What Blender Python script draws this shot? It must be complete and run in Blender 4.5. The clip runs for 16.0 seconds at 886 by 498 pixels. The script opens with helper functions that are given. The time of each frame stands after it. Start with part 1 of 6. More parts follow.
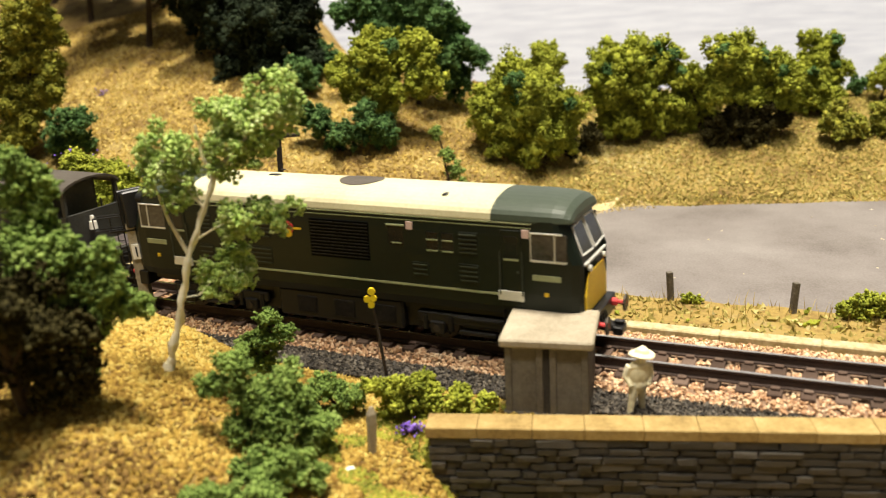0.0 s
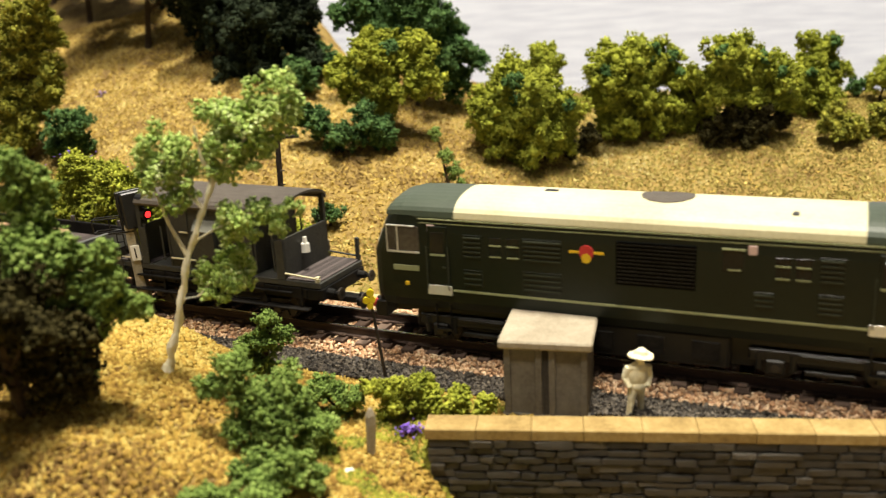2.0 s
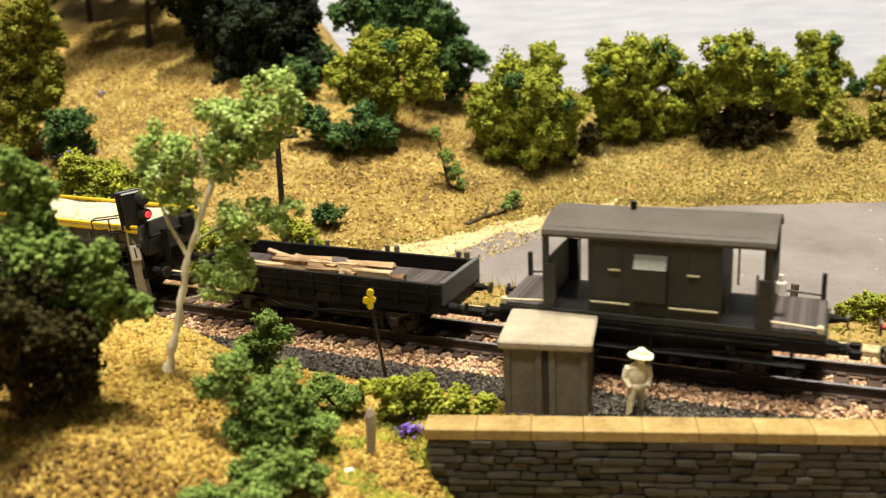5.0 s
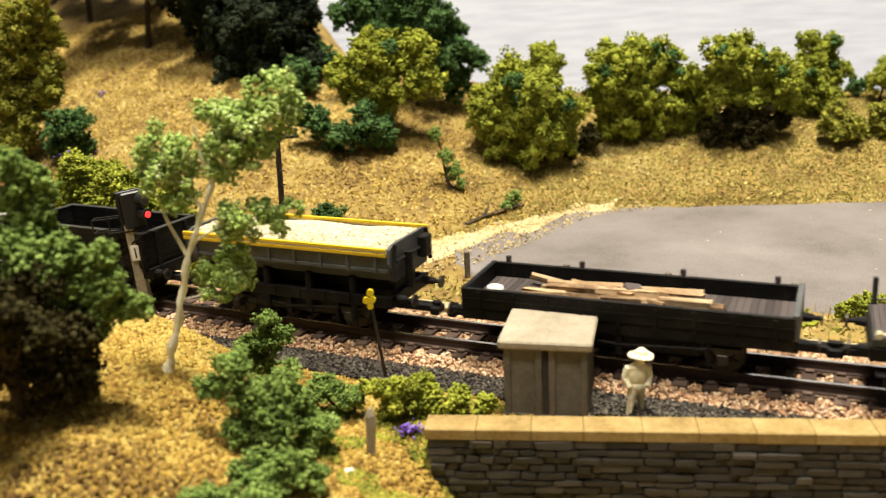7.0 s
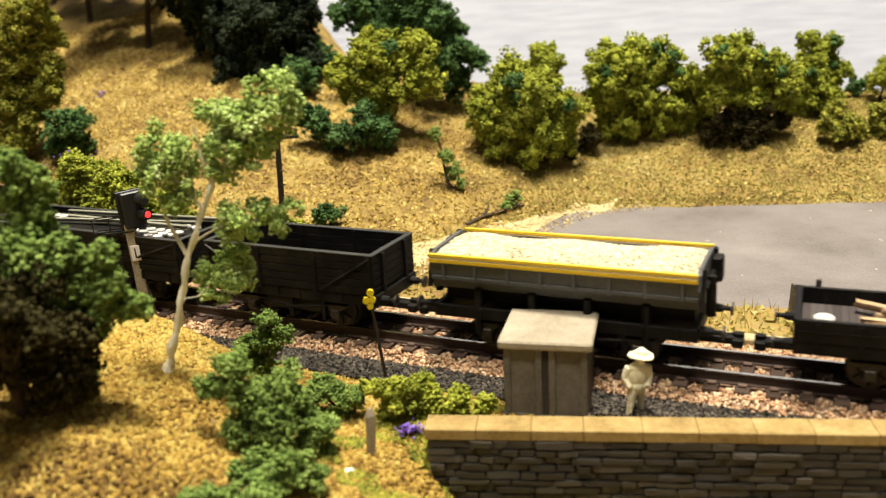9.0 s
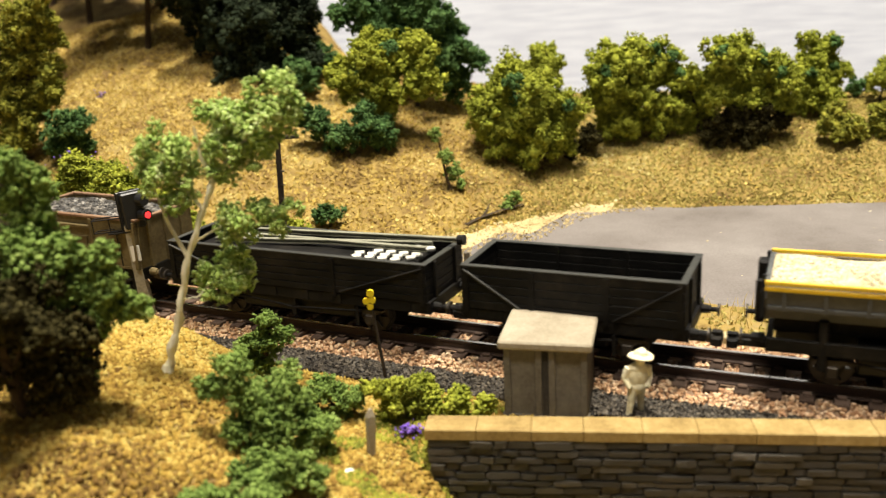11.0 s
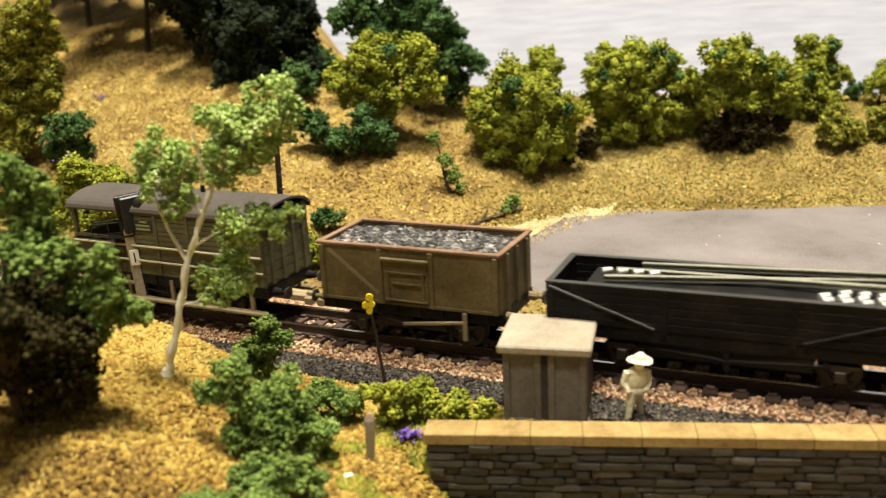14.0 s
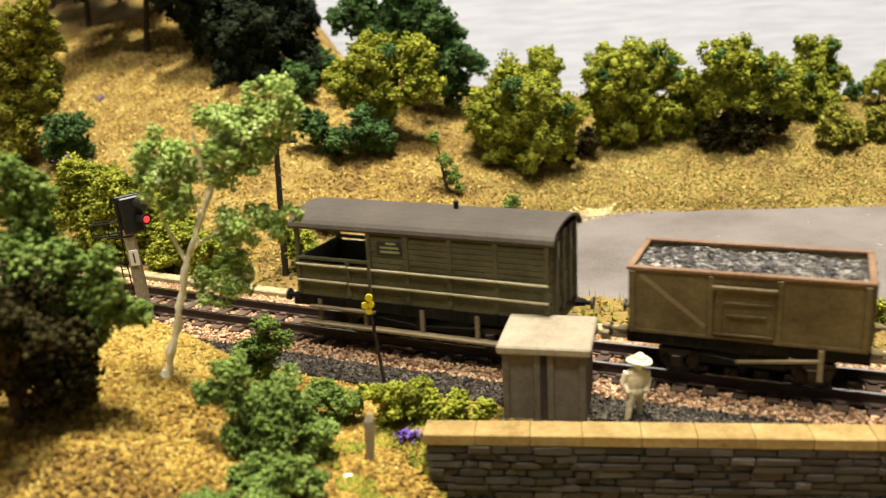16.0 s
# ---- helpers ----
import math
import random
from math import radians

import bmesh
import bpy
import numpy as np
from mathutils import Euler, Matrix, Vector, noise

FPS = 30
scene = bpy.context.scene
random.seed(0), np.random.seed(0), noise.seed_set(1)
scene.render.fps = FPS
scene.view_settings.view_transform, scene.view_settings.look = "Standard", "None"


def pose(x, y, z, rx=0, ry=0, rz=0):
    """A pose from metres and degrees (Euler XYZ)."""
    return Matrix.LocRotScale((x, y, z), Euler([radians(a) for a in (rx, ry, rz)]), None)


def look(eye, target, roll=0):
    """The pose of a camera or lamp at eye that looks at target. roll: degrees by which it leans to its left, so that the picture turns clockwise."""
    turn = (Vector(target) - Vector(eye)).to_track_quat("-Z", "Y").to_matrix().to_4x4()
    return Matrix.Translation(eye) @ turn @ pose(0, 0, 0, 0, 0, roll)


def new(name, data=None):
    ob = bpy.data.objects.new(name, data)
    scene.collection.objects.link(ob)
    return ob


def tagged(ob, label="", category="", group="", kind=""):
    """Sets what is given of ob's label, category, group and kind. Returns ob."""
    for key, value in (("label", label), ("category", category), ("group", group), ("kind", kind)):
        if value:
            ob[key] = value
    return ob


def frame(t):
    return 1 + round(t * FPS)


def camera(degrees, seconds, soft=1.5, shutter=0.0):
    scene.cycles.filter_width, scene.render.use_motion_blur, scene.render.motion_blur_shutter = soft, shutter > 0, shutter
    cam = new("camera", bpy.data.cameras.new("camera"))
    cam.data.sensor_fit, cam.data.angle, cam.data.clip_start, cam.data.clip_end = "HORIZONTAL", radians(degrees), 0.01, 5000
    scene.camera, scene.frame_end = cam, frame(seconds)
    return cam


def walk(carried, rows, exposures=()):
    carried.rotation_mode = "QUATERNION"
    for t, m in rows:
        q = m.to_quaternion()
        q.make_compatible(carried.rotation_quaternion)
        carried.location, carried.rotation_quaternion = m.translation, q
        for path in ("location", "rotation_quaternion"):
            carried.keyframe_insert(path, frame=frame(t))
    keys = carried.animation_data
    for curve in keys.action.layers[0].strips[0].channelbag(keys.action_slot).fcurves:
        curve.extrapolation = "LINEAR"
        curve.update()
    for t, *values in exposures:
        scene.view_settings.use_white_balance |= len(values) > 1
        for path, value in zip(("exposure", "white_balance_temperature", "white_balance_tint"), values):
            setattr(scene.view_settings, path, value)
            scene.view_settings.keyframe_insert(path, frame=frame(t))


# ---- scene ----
MM = 0.001
T0, KAP = -0.441538, 0.00050968          # heading (radians) at the origin and curvature (1/mm) of the track


# ---- camera: almost still, on a support that creeps a little ----
EYE, PITCH, ROLL, PX = (0.0, -165.707, 65.895), 16.7375, -3.0328, 0.035337


def cam_row(t, dx, dy, up):
    p, h = radians(PITCH - dy * PX), radians(-dx * PX)
    e = Vector((EYE[0], EYE[1], EYE[2] + up)) * MM
    d = Vector((math.sin(h) * math.cos(p), math.cos(h) * math.cos(p), -math.sin(p)))
    return t, look(e, e + d, ROLL)


cam = camera(51.6107, 16.0, soft=1.25, shutter=0.4)
cam.data.dof.use_dof = True
cam.data.dof.focus_distance = 0.196
cam.data.dof.aperture_fstop = 27.0
walk(cam, [cam_row(*r) for r in (
    (0, 2, -1.3, -0.1), (0.3, 0.4, -0.8, -0.06), (1, 0, -0.8, -0.06), (1.5, 0, 0, 0), (6, 0, 0, 0), (9, 0, 0.2, 0), (11.5, -0.2, 0.9, 0.08),
    (12.1, -0.6, 2.0, 0.2), (12.6, -1, 2.2, 0.2), (13, -1.5, 4.3, 0.38), (14, -2, 4.5, 0.4), (16, -3, 4.9, 0.42))],
    exposures=((0, 0.0), (16, 0.0)))

# ---- light: the room's ceiling lights, a little behind the layout, and the pale room around ----
world = bpy.data.worlds.new("world")
scene.world = world
world.use_nodes = True
world.node_tree.nodes["Background"].inputs[0].default_value = (1.0, 0.93, 0.82, 1)
world.node_tree.nodes["Background"].inputs[1].default_value = 0.12


def ceiling_lamp(eye, target, sx, sy, watts, colour):
    d = bpy.data.lights.new("ceiling_lamp", "AREA")
    d.shape, d.size, d.size_y, d.energy, d.color = "RECTANGLE", sx, sy, watts, colour
    ob = new("ceiling_lamp", d)
    ob.matrix_world = look(eye, target)
    return ob


ceiling_lamp((0.1, 0.02, 1.28), (0.0, 0.04, 0), 0.26, 0.09, 40, (1.0, 0.925, 0.775))
ceiling_lamp((-0.16, -0.5, 1.35), (0.0, 0.0, 0), 0.4, 0.14, 15, (1.0, 0.915, 0.77))
# ---- materials ----
def mat(name, colours, rough=0.8, metal=0.0, grain=1500, stain=60, bump=0.3, island=False, obj=False, mix=0.35, spec=0.3, emit=None, coord="Object", piece=0.65):
    """A procedural surface: colours spread by grain, stain and, where asked, by piece."""
    m = bpy.data.materials.new(name)
    m.use_nodes = True
    nt = m.node_tree
    n, l = nt.nodes, nt.links
    b = n["Principled BSDF"]
    b.inputs["Roughness"].default_value, b.inputs["Metallic"].default_value = rough, metal
    b.inputs["Specular IOR Level"].default_value = spec
    tc = n.new("ShaderNodeTexCoord")

    def tex(scale, detail):
        t = n.new("ShaderNodeTexNoise")
        t.inputs["Scale"].default_value, t.inputs["Detail"].default_value, t.inputs["Roughness"].default_value = scale, detail, 0.65
        l.new(tc.outputs[coord], t.inputs["Vector"])
        return t.outputs["Fac"]

    g, s = tex(grain, 3), tex(stain, 4)

    def calc(op, a, c):
        q = n.new("ShaderNodeMath")
        q.operation = op
        for i, v in enumerate((a, c)):
            if isinstance(v, (int, float)):
                q.inputs[i].default_value = v
            else:
                l.new(v, q.inputs[i])
        return q.outputs[0]

    fac = calc("ADD", calc("MULTIPLY", g, mix), calc("MULTIPLY", s, 1 - mix))
    fac = calc("ADD", calc("MULTIPLY", calc("SUBTRACT", fac, 0.5), 2.2), 0.5)
    if island or obj:
        if island:
            r = n.new("ShaderNodeNewGeometry").outputs["Random Per Island"]
        else:
            r = n.new("ShaderNodeObjectInfo").outputs["Random"]
        fac = calc("ADD", calc("MULTIPLY", fac, 1 - piece), calc("MULTIPLY", r, piece))
    ramp = n.new("ShaderNodeValToRGB")
    e = ramp.color_ramp.elements
    while len(e) < len(colours):
        e.new(0.5)
    for i, c in enumerate(colours):
        e[i].position = 0.12 + 0.76 * i / max(1, len(colours) - 1)
        e[i].color = (*c, 1)
    l.new(fac, ramp.inputs["Fac"])
    l.new(ramp.outputs["Color"], b.inputs["Base Color"])
    if bump:
        bp = n.new("ShaderNodeBump")
        bp.inputs["Strength"].default_value, bp.inputs["Distance"].default_value = bump, 0.0003
        l.new(calc("ADD", g, calc("MULTIPLY", s, 0.5)), bp.inputs["Height"])
        l.new(bp.outputs["Normal"], b.inputs["Normal"])
    if emit:
        b.inputs["Emission Color"].default_value, b.inputs["Emission Strength"].default_value = (*emit[0], 1), emit[1]
    return m


# ---- building helpers: millimetres in, metres out ----
def part(name, bm, material, parent=None, label="", smooth=False, **tags):
    bmesh.ops.scale(bm, vec=(MM,) * 3, verts=bm.verts)
    bmesh.ops.recalc_face_normals(bm, faces=bm.faces)
    me = bpy.data.meshes.new(name)
    bm.to_mesh(me)
    bm.free()
    me.materials.append(material)
    if smooth:
        me.polygons.foreach_set("use_smooth", [True] * len(me.polygons))
    ob = new(name, me)
    ob.parent = parent
    return tagged(ob, label, **tags)


def soup(name, V, F, material, parent=None, label="", smooth=False, **tags):
    """One mesh from vertex and face arrays, in millimetres."""
    V, F = np.asarray(V, np.float32) * MM, np.asarray(F, np.int32)
    me = bpy.data.meshes.new(name)
    me.vertices.add(len(V))
    me.vertices.foreach_set("co", V.ravel())
    k = F.shape[1]
    me.loops.add(F.size)
    me.loops.foreach_set("vertex_index", F.ravel())
    me.polygons.add(len(F))
    me.polygons.foreach_set("loop_start", np.arange(0, F.size, k, dtype=np.int32))
    me.update(calc_edges=True)
    me.materials.append(material)
    me.polygons.foreach_set("use_smooth", [smooth] * len(me.polygons))
    ob = new(name, me)
    ob.parent = parent
    return tagged(ob, label, **tags)


def empty(name, m=None, label="", **tags):
    ob = new(name)
    ob.empty_display_size = 0.005
    if m is not None:
        ob.matrix_world = m
    return tagged(ob, label, **tags)


def at(x, y, z, rx=0, ry=0, rz=0):
    return pose(x * MM, y * MM, z * MM, rx, ry, rz)


def box(bm, x0, x1, y0, y1, z0, z1, bevel=0.0, m=None):
    r = bmesh.ops.create_cube(bm, size=1)["verts"]
    t = Matrix.Translation(((x0 + x1) / 2, (y0 + y1) / 2, (z0 + z1) / 2)) @ Matrix.Diagonal((x1 - x0, y1 - y0, z1 - z0, 1))
    bmesh.ops.transform(bm, matrix=(m @ t) if m is not None else t, verts=r)
    if bevel:
        es = list({e for v in r for e in v.link_edges})
        bmesh.ops.bevel(bm, geom=es, offset=bevel, segments=1, affect="EDGES", profile=0.5)
    return bm


def rod(bm, p, q, r0, r1=None, n=8):
    p, q = Vector(p), Vector(q)
    d = q - p
    m = Matrix.Translation((p + q) / 2) @ d.to_track_quat("Z", "Y").to_matrix().to_4x4()
    bmesh.ops.create_cone(bm, cap_ends=True, segments=n, radius1=r0, radius2=r0 if r1 is None else r1, depth=d.length, matrix=m)
    return bm


def loft(bm, rings, caps=True, closed=True):
    """Skin through rings of equal length."""
    vs = [[bm.verts.new(p) for p in r] for r in rings]
    k = len(vs[0])
    for a, b in zip(vs, vs[1:]):
        for i in range(k if closed else k - 1):
            j = (i + 1) % k
            bm.faces.new((a[i], a[j], b[j], b[i]))
    if caps:
        bm.faces.new(vs[0])
        bm.faces.new(vs[-1])
    return bm


BM = bmesh.new


# ---- the lie of the land ----
def track_at(u, v=0.0):
    """Plan place (mm) and heading (radians) of a point v mm beside the track at length u."""
    a = T0 + KAP * u
    x, y = (math.sin(a) - math.sin(T0)) / KAP, -(math.cos(a) - math.cos(T0)) / KAP
    return x - math.sin(a) * v, y + math.cos(a) * v, a


def to_track(x, y):
    """Length along and offset from the track of plan points."""
    cx, cy = -math.sin(T0) / KAP, math.cos(T0) / KAP
    dx, dy = np.asarray(x) - cx, np.asarray(y) - cy
    r = np.hypot(dx, dy)
    return (np.arctan2(dx, -dy) - T0) / KAP, 1 / KAP - r


def step(a, b, t):
    t = np.clip((np.asarray(t, float) - a) / (b - a), 0, 1)
    return t * t * (3 - 2 * t)


def wave(x, y, s, seed=0.0):
    return np.sin(x / s + 1.3 * seed + 0.7 * np.sin(y / s * 0.8 + seed)) * np.cos(y / s * 1.1 - 0.6 * np.sin(x / s * 0.7 + 2 * seed))


def wall_y(x):
    return -34.3 - 0.1365 * np.asarray(x)


def land(x, y):
    """Height of the ground in millimetres."""
    x, y = np.asarray(x, float), np.asarray(y, float)
    u, v = to_track(x, y)
    z = np.full(x.shape, -4.6)
    foot = np.interp(x, (-90, -60, -45, -20, 0, 20, 44, 90, 130, 250), (26, 27, 33, 49, 64, 84, 108, 122, 134, 170))
    ridge = np.interp(x, (-250, -150, -100, -60, -36, 0, 40, 130, 250), (140, 112, 86, 54, 36, 29, 22, 20, 18))
    slope = np.interp(x, (-120, -40, 20, 60), (0.56, 0.47, 0.45, 0.48))
    h = np.maximum(v - foot, 0)
    rise = ridge * (1 - np.exp(-slope * h / ridge * (1 + 0.6 * (slope * h / ridge) ** 2)))
    back = step(1.9, 4.5, slope * h / ridge)
    z = np.where(v > 10, -3.2 + rise * (1 - back) - 70 * back, z)
    z = z + np.where(v > 10, 0.5 * wave(x, y, 9, 1) * step(2, 20, h), 0)
    near = step(-14, -30, v)
    mound = 12 * step(-20, -58, x) * near + 1.6 * step(4, -16, x) * near * step(-30, -50, v)
    front = step(-3.4, 2.4, wall_y(x) - 2 - y) * np.interp(x, (-14, -5, 5, 13), (0, -3.5, -15, -27))
    brow = -0.6 * np.clip(-54 - y, 0, 14) * step(-12, -26, x)
    return z + mound + front + brow + 0.45 * wave(x, y, 6, 2) * near * step(2, -20, x)


def ground_z(x, y):
    return float(land(np.array([x]), np.array([y]))[0])


# ---- many small pieces at once ----
rng = np.random.default_rng(11)
OCTA = (np.array([(1, 0, 0), (-1, 0, 0), (0, 1, 0), (0, -1, 0), (0, 0, 1), (0, 0, -1)], float),
        np.array([(0, 2, 4), (2, 1, 4), (1, 3, 4), (3, 0, 4), (2, 0, 5), (1, 2, 5), (3, 1, 5), (0, 3, 5)]))
TETRA = (np.array([(1, 1, 1), (1, -1, -1), (-1, 1, -1), (-1, -1, 1)], float) * 0.7, np.array([(0, 1, 2), (0, 3, 1), (0, 2, 3), (1, 3, 2)]))
_b = BM()
bmesh.ops.create_icosphere(_b, subdivisions=1, radius=1)
ICO = (np.array([v.co for v in _b.verts]), np.array([[v.index for v in f.verts] for f in _b.faces]))
_b.free()


def spins(n):
    q = rng.normal(size=(n, 4))
    q /= np.linalg.norm(q, axis=1)[:, None]
    w, x, y, z = q.T
    return np.stack([np.stack([1 - 2 * (y * y + z * z), 2 * (x * y - z * w), 2 * (x * z + y * w)], -1),
                     np.stack([2 * (x * y + z * w), 1 - 2 * (x * x + z * z), 2 * (y * z - x * w)], -1),
                     np.stack([2 * (x * z - y * w), 2 * (y * z + x * w), 1 - 2 * (x * x + y * y)], -1)], 1)


def scatter(shape, P, size, rough=0.25, flat=1.0):
    """Copies of a small shape at the places P, each turned, stretched and dented in its own way."""
    V0, F0 = shape
    P = np.asarray(P, float)
    n, k = len(P), len(V0)
    S = np.broadcast_to(np.asarray(size, float), (n,))[:, None, None] * rng.uniform(0.65, 1.35, (n, 1, 3)) * np.array((1, 1, flat))
    V = np.einsum("nij,nkj->nki", spins(n), V0[None] * (1 + rng.normal(0, rough, (n, k, 1)))) * S + P[:, None]
    F = F0[None] + (np.arange(n) * k)[:, None, None]
    return V.reshape(-1, 3), F.reshape(-1, 3)


def merge(*meshes):
    V, F, k = [], [], 0
    for v, f in meshes:
        V.append(v)
        F.append(f + k)
        k += len(v)
    return np.concatenate(V), np.concatenate(F)
EARTH = mat("dry_turf", [(0.08, 0.048, 0.02), (0.19, 0.125, 0.045), (0.29, 0.205, 0.065), (0.26, 0.195, 0.085)], 0.95, grain=900, stain=90, bump=0.9, spec=0.05)
TURF = mat("yellow_turf_crumbs", [(0.085, 0.05, 0.02), (0.22, 0.145, 0.05), (0.42, 0.295, 0.07), (0.55, 0.44, 0.16), (0.3, 0.22, 0.1)], 0.95, grain=700, stain=45, bump=0, island=True, piece=0.36, spec=0.05)
TURF_GOLD = mat("golden_turf_crumbs", [(0.085, 0.045, 0.014), (0.225, 0.135, 0.032), (0.35, 0.235, 0.05), (0.45, 0.345, 0.1), (0.27, 0.205, 0.06)], 0.95, grain=700, stain=45, bump=0, island=True, piece=0.42, spec=0.05)
# lighter grey-green paints the highlight on louvre edges; door handles share it
LOUVRE = mat("louvre_edge_highlight", [(0.02, 0.026, 0.016), (0.045, 0.05, 0.035)], 0.5, bump=0)
TURF_PALE = mat("straw_turf_crumbs", [(0.085, 0.064, 0.021), (0.2, 0.16, 0.044), (0.35, 0.29, 0.085), (0.56, 0.49, 0.26)], 0.95, grain=500, stain=26, bump=0, island=True, piece=0.3, spec=0.05)
TARMAC = mat("grey_road_surface", [(0.115, 0.1, 0.09), (0.18, 0.16, 0.15), (0.235, 0.215, 0.203)], 0.75, grain=1800, stain=30, bump=0.2, spec=0.12)
SAND = mat("sandy_verge", [(0.34, 0.25, 0.11), (0.48, 0.38, 0.2), (0.58, 0.48, 0.29)], 0.95, grain=1500, stain=120, bump=0.6, spec=0.05)
RAIL_TOP = mat("worn_rail_steel", [(0.55, 0.52, 0.47), (0.75, 0.72, 0.66)], 0.22, 1.0, bump=0.05)
RAIL_RUST = mat("rusty_rail_side", [(0.03, 0.018, 0.013), (0.065, 0.04, 0.03)], 0.75)
SLEEPER = mat("brown_sleeper", [(0.045, 0.03, 0.022), (0.1, 0.066, 0.05), (0.15, 0.105, 0.08)], 0.85, obj=True, spec=0.1)
BALLAST = mat("pinkish_ballast", [(0.24, 0.125, 0.07), (0.52, 0.31, 0.175), (0.66, 0.46, 0.29), (0.75, 0.6, 0.42)], 0.9, island=True, bump=0.3, spec=0.1)
BALLAST_ONE = mat("pinkish_ballast_stone", [(0.24, 0.125, 0.07), (0.52, 0.31, 0.175), (0.66, 0.46, 0.29), (0.75, 0.6, 0.42)], 0.9, obj=True, bump=0.3, spec=0.1)
CINDER = mat("dark_cinders", [(0.01, 0.0085, 0.007), (0.042, 0.035, 0.028), (0.14, 0.118, 0.09)], 0.55, island=True, bump=0.3, spec=0.2)
BED = mat("glued_ballast_bed", [(0.12, 0.075, 0.05), (0.26, 0.17, 0.11), (0.34, 0.23, 0.16)], 0.95, grain=1600, stain=200, bump=0.9, spec=0.05)
CINDER_BED = mat("cinder_bed", [(0.012, 0.012, 0.012), (0.035, 0.032, 0.03), (0.06, 0.055, 0.05)], 0.95, grain=1600, stain=200, bump=0.9, spec=0.03)
EDGING = mat("mossy_concrete_edging", [(0.26, 0.2, 0.09), (0.42, 0.35, 0.2), (0.55, 0.48, 0.32)], 0.9, grain=1200, stain=150, spec=0.1)
BLACK = mat("weathered_black", [(0.004, 0.0039, 0.0037), (0.008, 0.0075, 0.007), (0.024, 0.02, 0.016)], 0.55, stain=140, spec=0.12)
IRON = mat("oily_black_iron", [(0.004, 0.004, 0.004), (0.012, 0.011, 0.01)], 0.4, bump=0.1)
WHEEL = mat("dark_wheel_steel", [(0.03, 0.025, 0.02), (0.07, 0.06, 0.05)], 0.5, 0.6)
GREEN = mat("dark_loco_green", [(0.0035, 0.0062, 0.0042), (0.0055, 0.0095, 0.006), (0.008, 0.013, 0.0085)], 0.38, bump=0.03, stain=40, spec=0.3)
GREY_GREEN = mat("grey_green_roof", [(0.035, 0.046, 0.032), (0.048, 0.062, 0.043), (0.062, 0.076, 0.054)], 0.5, bump=0.05, stain=40)
CREAM = mat("cream_roof", [(0.45, 0.41, 0.26), (0.56, 0.52, 0.34), (0.62, 0.58, 0.41)], 0.5, bump=0.05, stain=50)
LINE = mat("pale_lining", [(0.22, 0.24, 0.12), (0.34, 0.36, 0.2)], 0.5, bump=0)
CHROME = mat("pale_metal_trim", [(0.55, 0.55, 0.5), (0.75, 0.74, 0.68)], 0.35, 0.3, bump=0)
WHITE = mat("white_paint", [(0.68, 0.66, 0.6), (0.82, 0.8, 0.74)], 0.6, bump=0.05)
GLASS = mat("dark_glazing", [(0.006, 0.0065, 0.006), (0.018, 0.017, 0.016)], 0.15, bump=0, spec=0.3)
RED = mat("red_buffer_paint", [(0.42, 0.03, 0.03), (0.6, 0.06, 0.06)], 0.45, bump=0)
YELLOW = mat("warning_yellow", [(0.62, 0.4, 0.015), (0.78, 0.54, 0.03)], 0.5, bump=0.05)
CAB_GLASS = mat("cab_glazing", [(0.02, 0.018, 0.016), (0.09, 0.08, 0.07)], 0.12, stain=300, bump=0, spec=0.4)
GRILLE = mat("black_grille", [(0.0015, 0.0015, 0.0015), (0.003, 0.003, 0.003)], 0.8, bump=0, spec=0.05)
PINK = mat("pale_electric_flash", [(0.6, 0.42, 0.4), (0.7, 0.55, 0.52)], 0.6, bump=0)
POST_GREY = mat("pale_grey_panel", [(0.13, 0.13, 0.11), (0.2, 0.2, 0.17)], 0.6)
VAN_GREY = mat("sooty_grey_van", [(0.022, 0.022, 0.02), (0.036, 0.036, 0.031), (0.055, 0.053, 0.046)], 0.6)
ROOF_GREY = mat("dusty_grey_roof", [(0.05, 0.042, 0.034), (0.075, 0.063, 0.051), (0.1, 0.085, 0.07)], 0.6, stain=70)
DECK = mat("grey_deck_planks", [(0.035, 0.028, 0.026), (0.06, 0.048, 0.046), (0.09, 0.072, 0.068)], 0.8, obj=True)
TIMBER = mat("rough_pale_timber", [(0.09, 0.05, 0.025), (0.32, 0.21, 0.11), (0.5, 0.37, 0.22)], 0.85, obj=True, grain=1500, stain=300, piece=0.4)
SLATE = mat("blue_grey_steel_paint", [(0.05, 0.052, 0.053), (0.078, 0.08, 0.08), (0.11, 0.112, 0.108)], 0.55)
SPOIL = mat("pale_ballast_load", [(0.26, 0.2, 0.11), (0.6, 0.52, 0.34), (0.72, 0.64, 0.44), (0.8, 0.74, 0.56)], 0.9, island=True, bump=0.2)
COAL = mat("coal_lumps", [(0.012, 0.012, 0.012), (0.04, 0.037, 0.034), (0.07, 0.064, 0.058), (0.34, 0.31, 0.27)], 0.4, island=True, bump=0.1, spec=0.35)
OLIVE = mat("olive_wagon_paint", [(0.06, 0.041, 0.018), (0.12, 0.09, 0.038), (0.185, 0.142, 0.064)], 0.6, stain=110)
RUST_LIP = mat("rusty_wagon_lip", [(0.13, 0.07, 0.04), (0.22, 0.13, 0.075), (0.3, 0.2, 0.13)], 0.75)
TOAD = mat("weathered_olive_grey", [(0.05, 0.046, 0.022), (0.092, 0.085, 0.042), (0.145, 0.132, 0.07)], 0.6, stain=120)
RAILING = mat("dusty_cream_handrail", [(0.45, 0.4, 0.24), (0.62, 0.57, 0.38)], 0.55, bump=0)
BOARD = mat("dirty_footboard", [(0.17, 0.13, 0.07), (0.28, 0.22, 0.13)], 0.75)
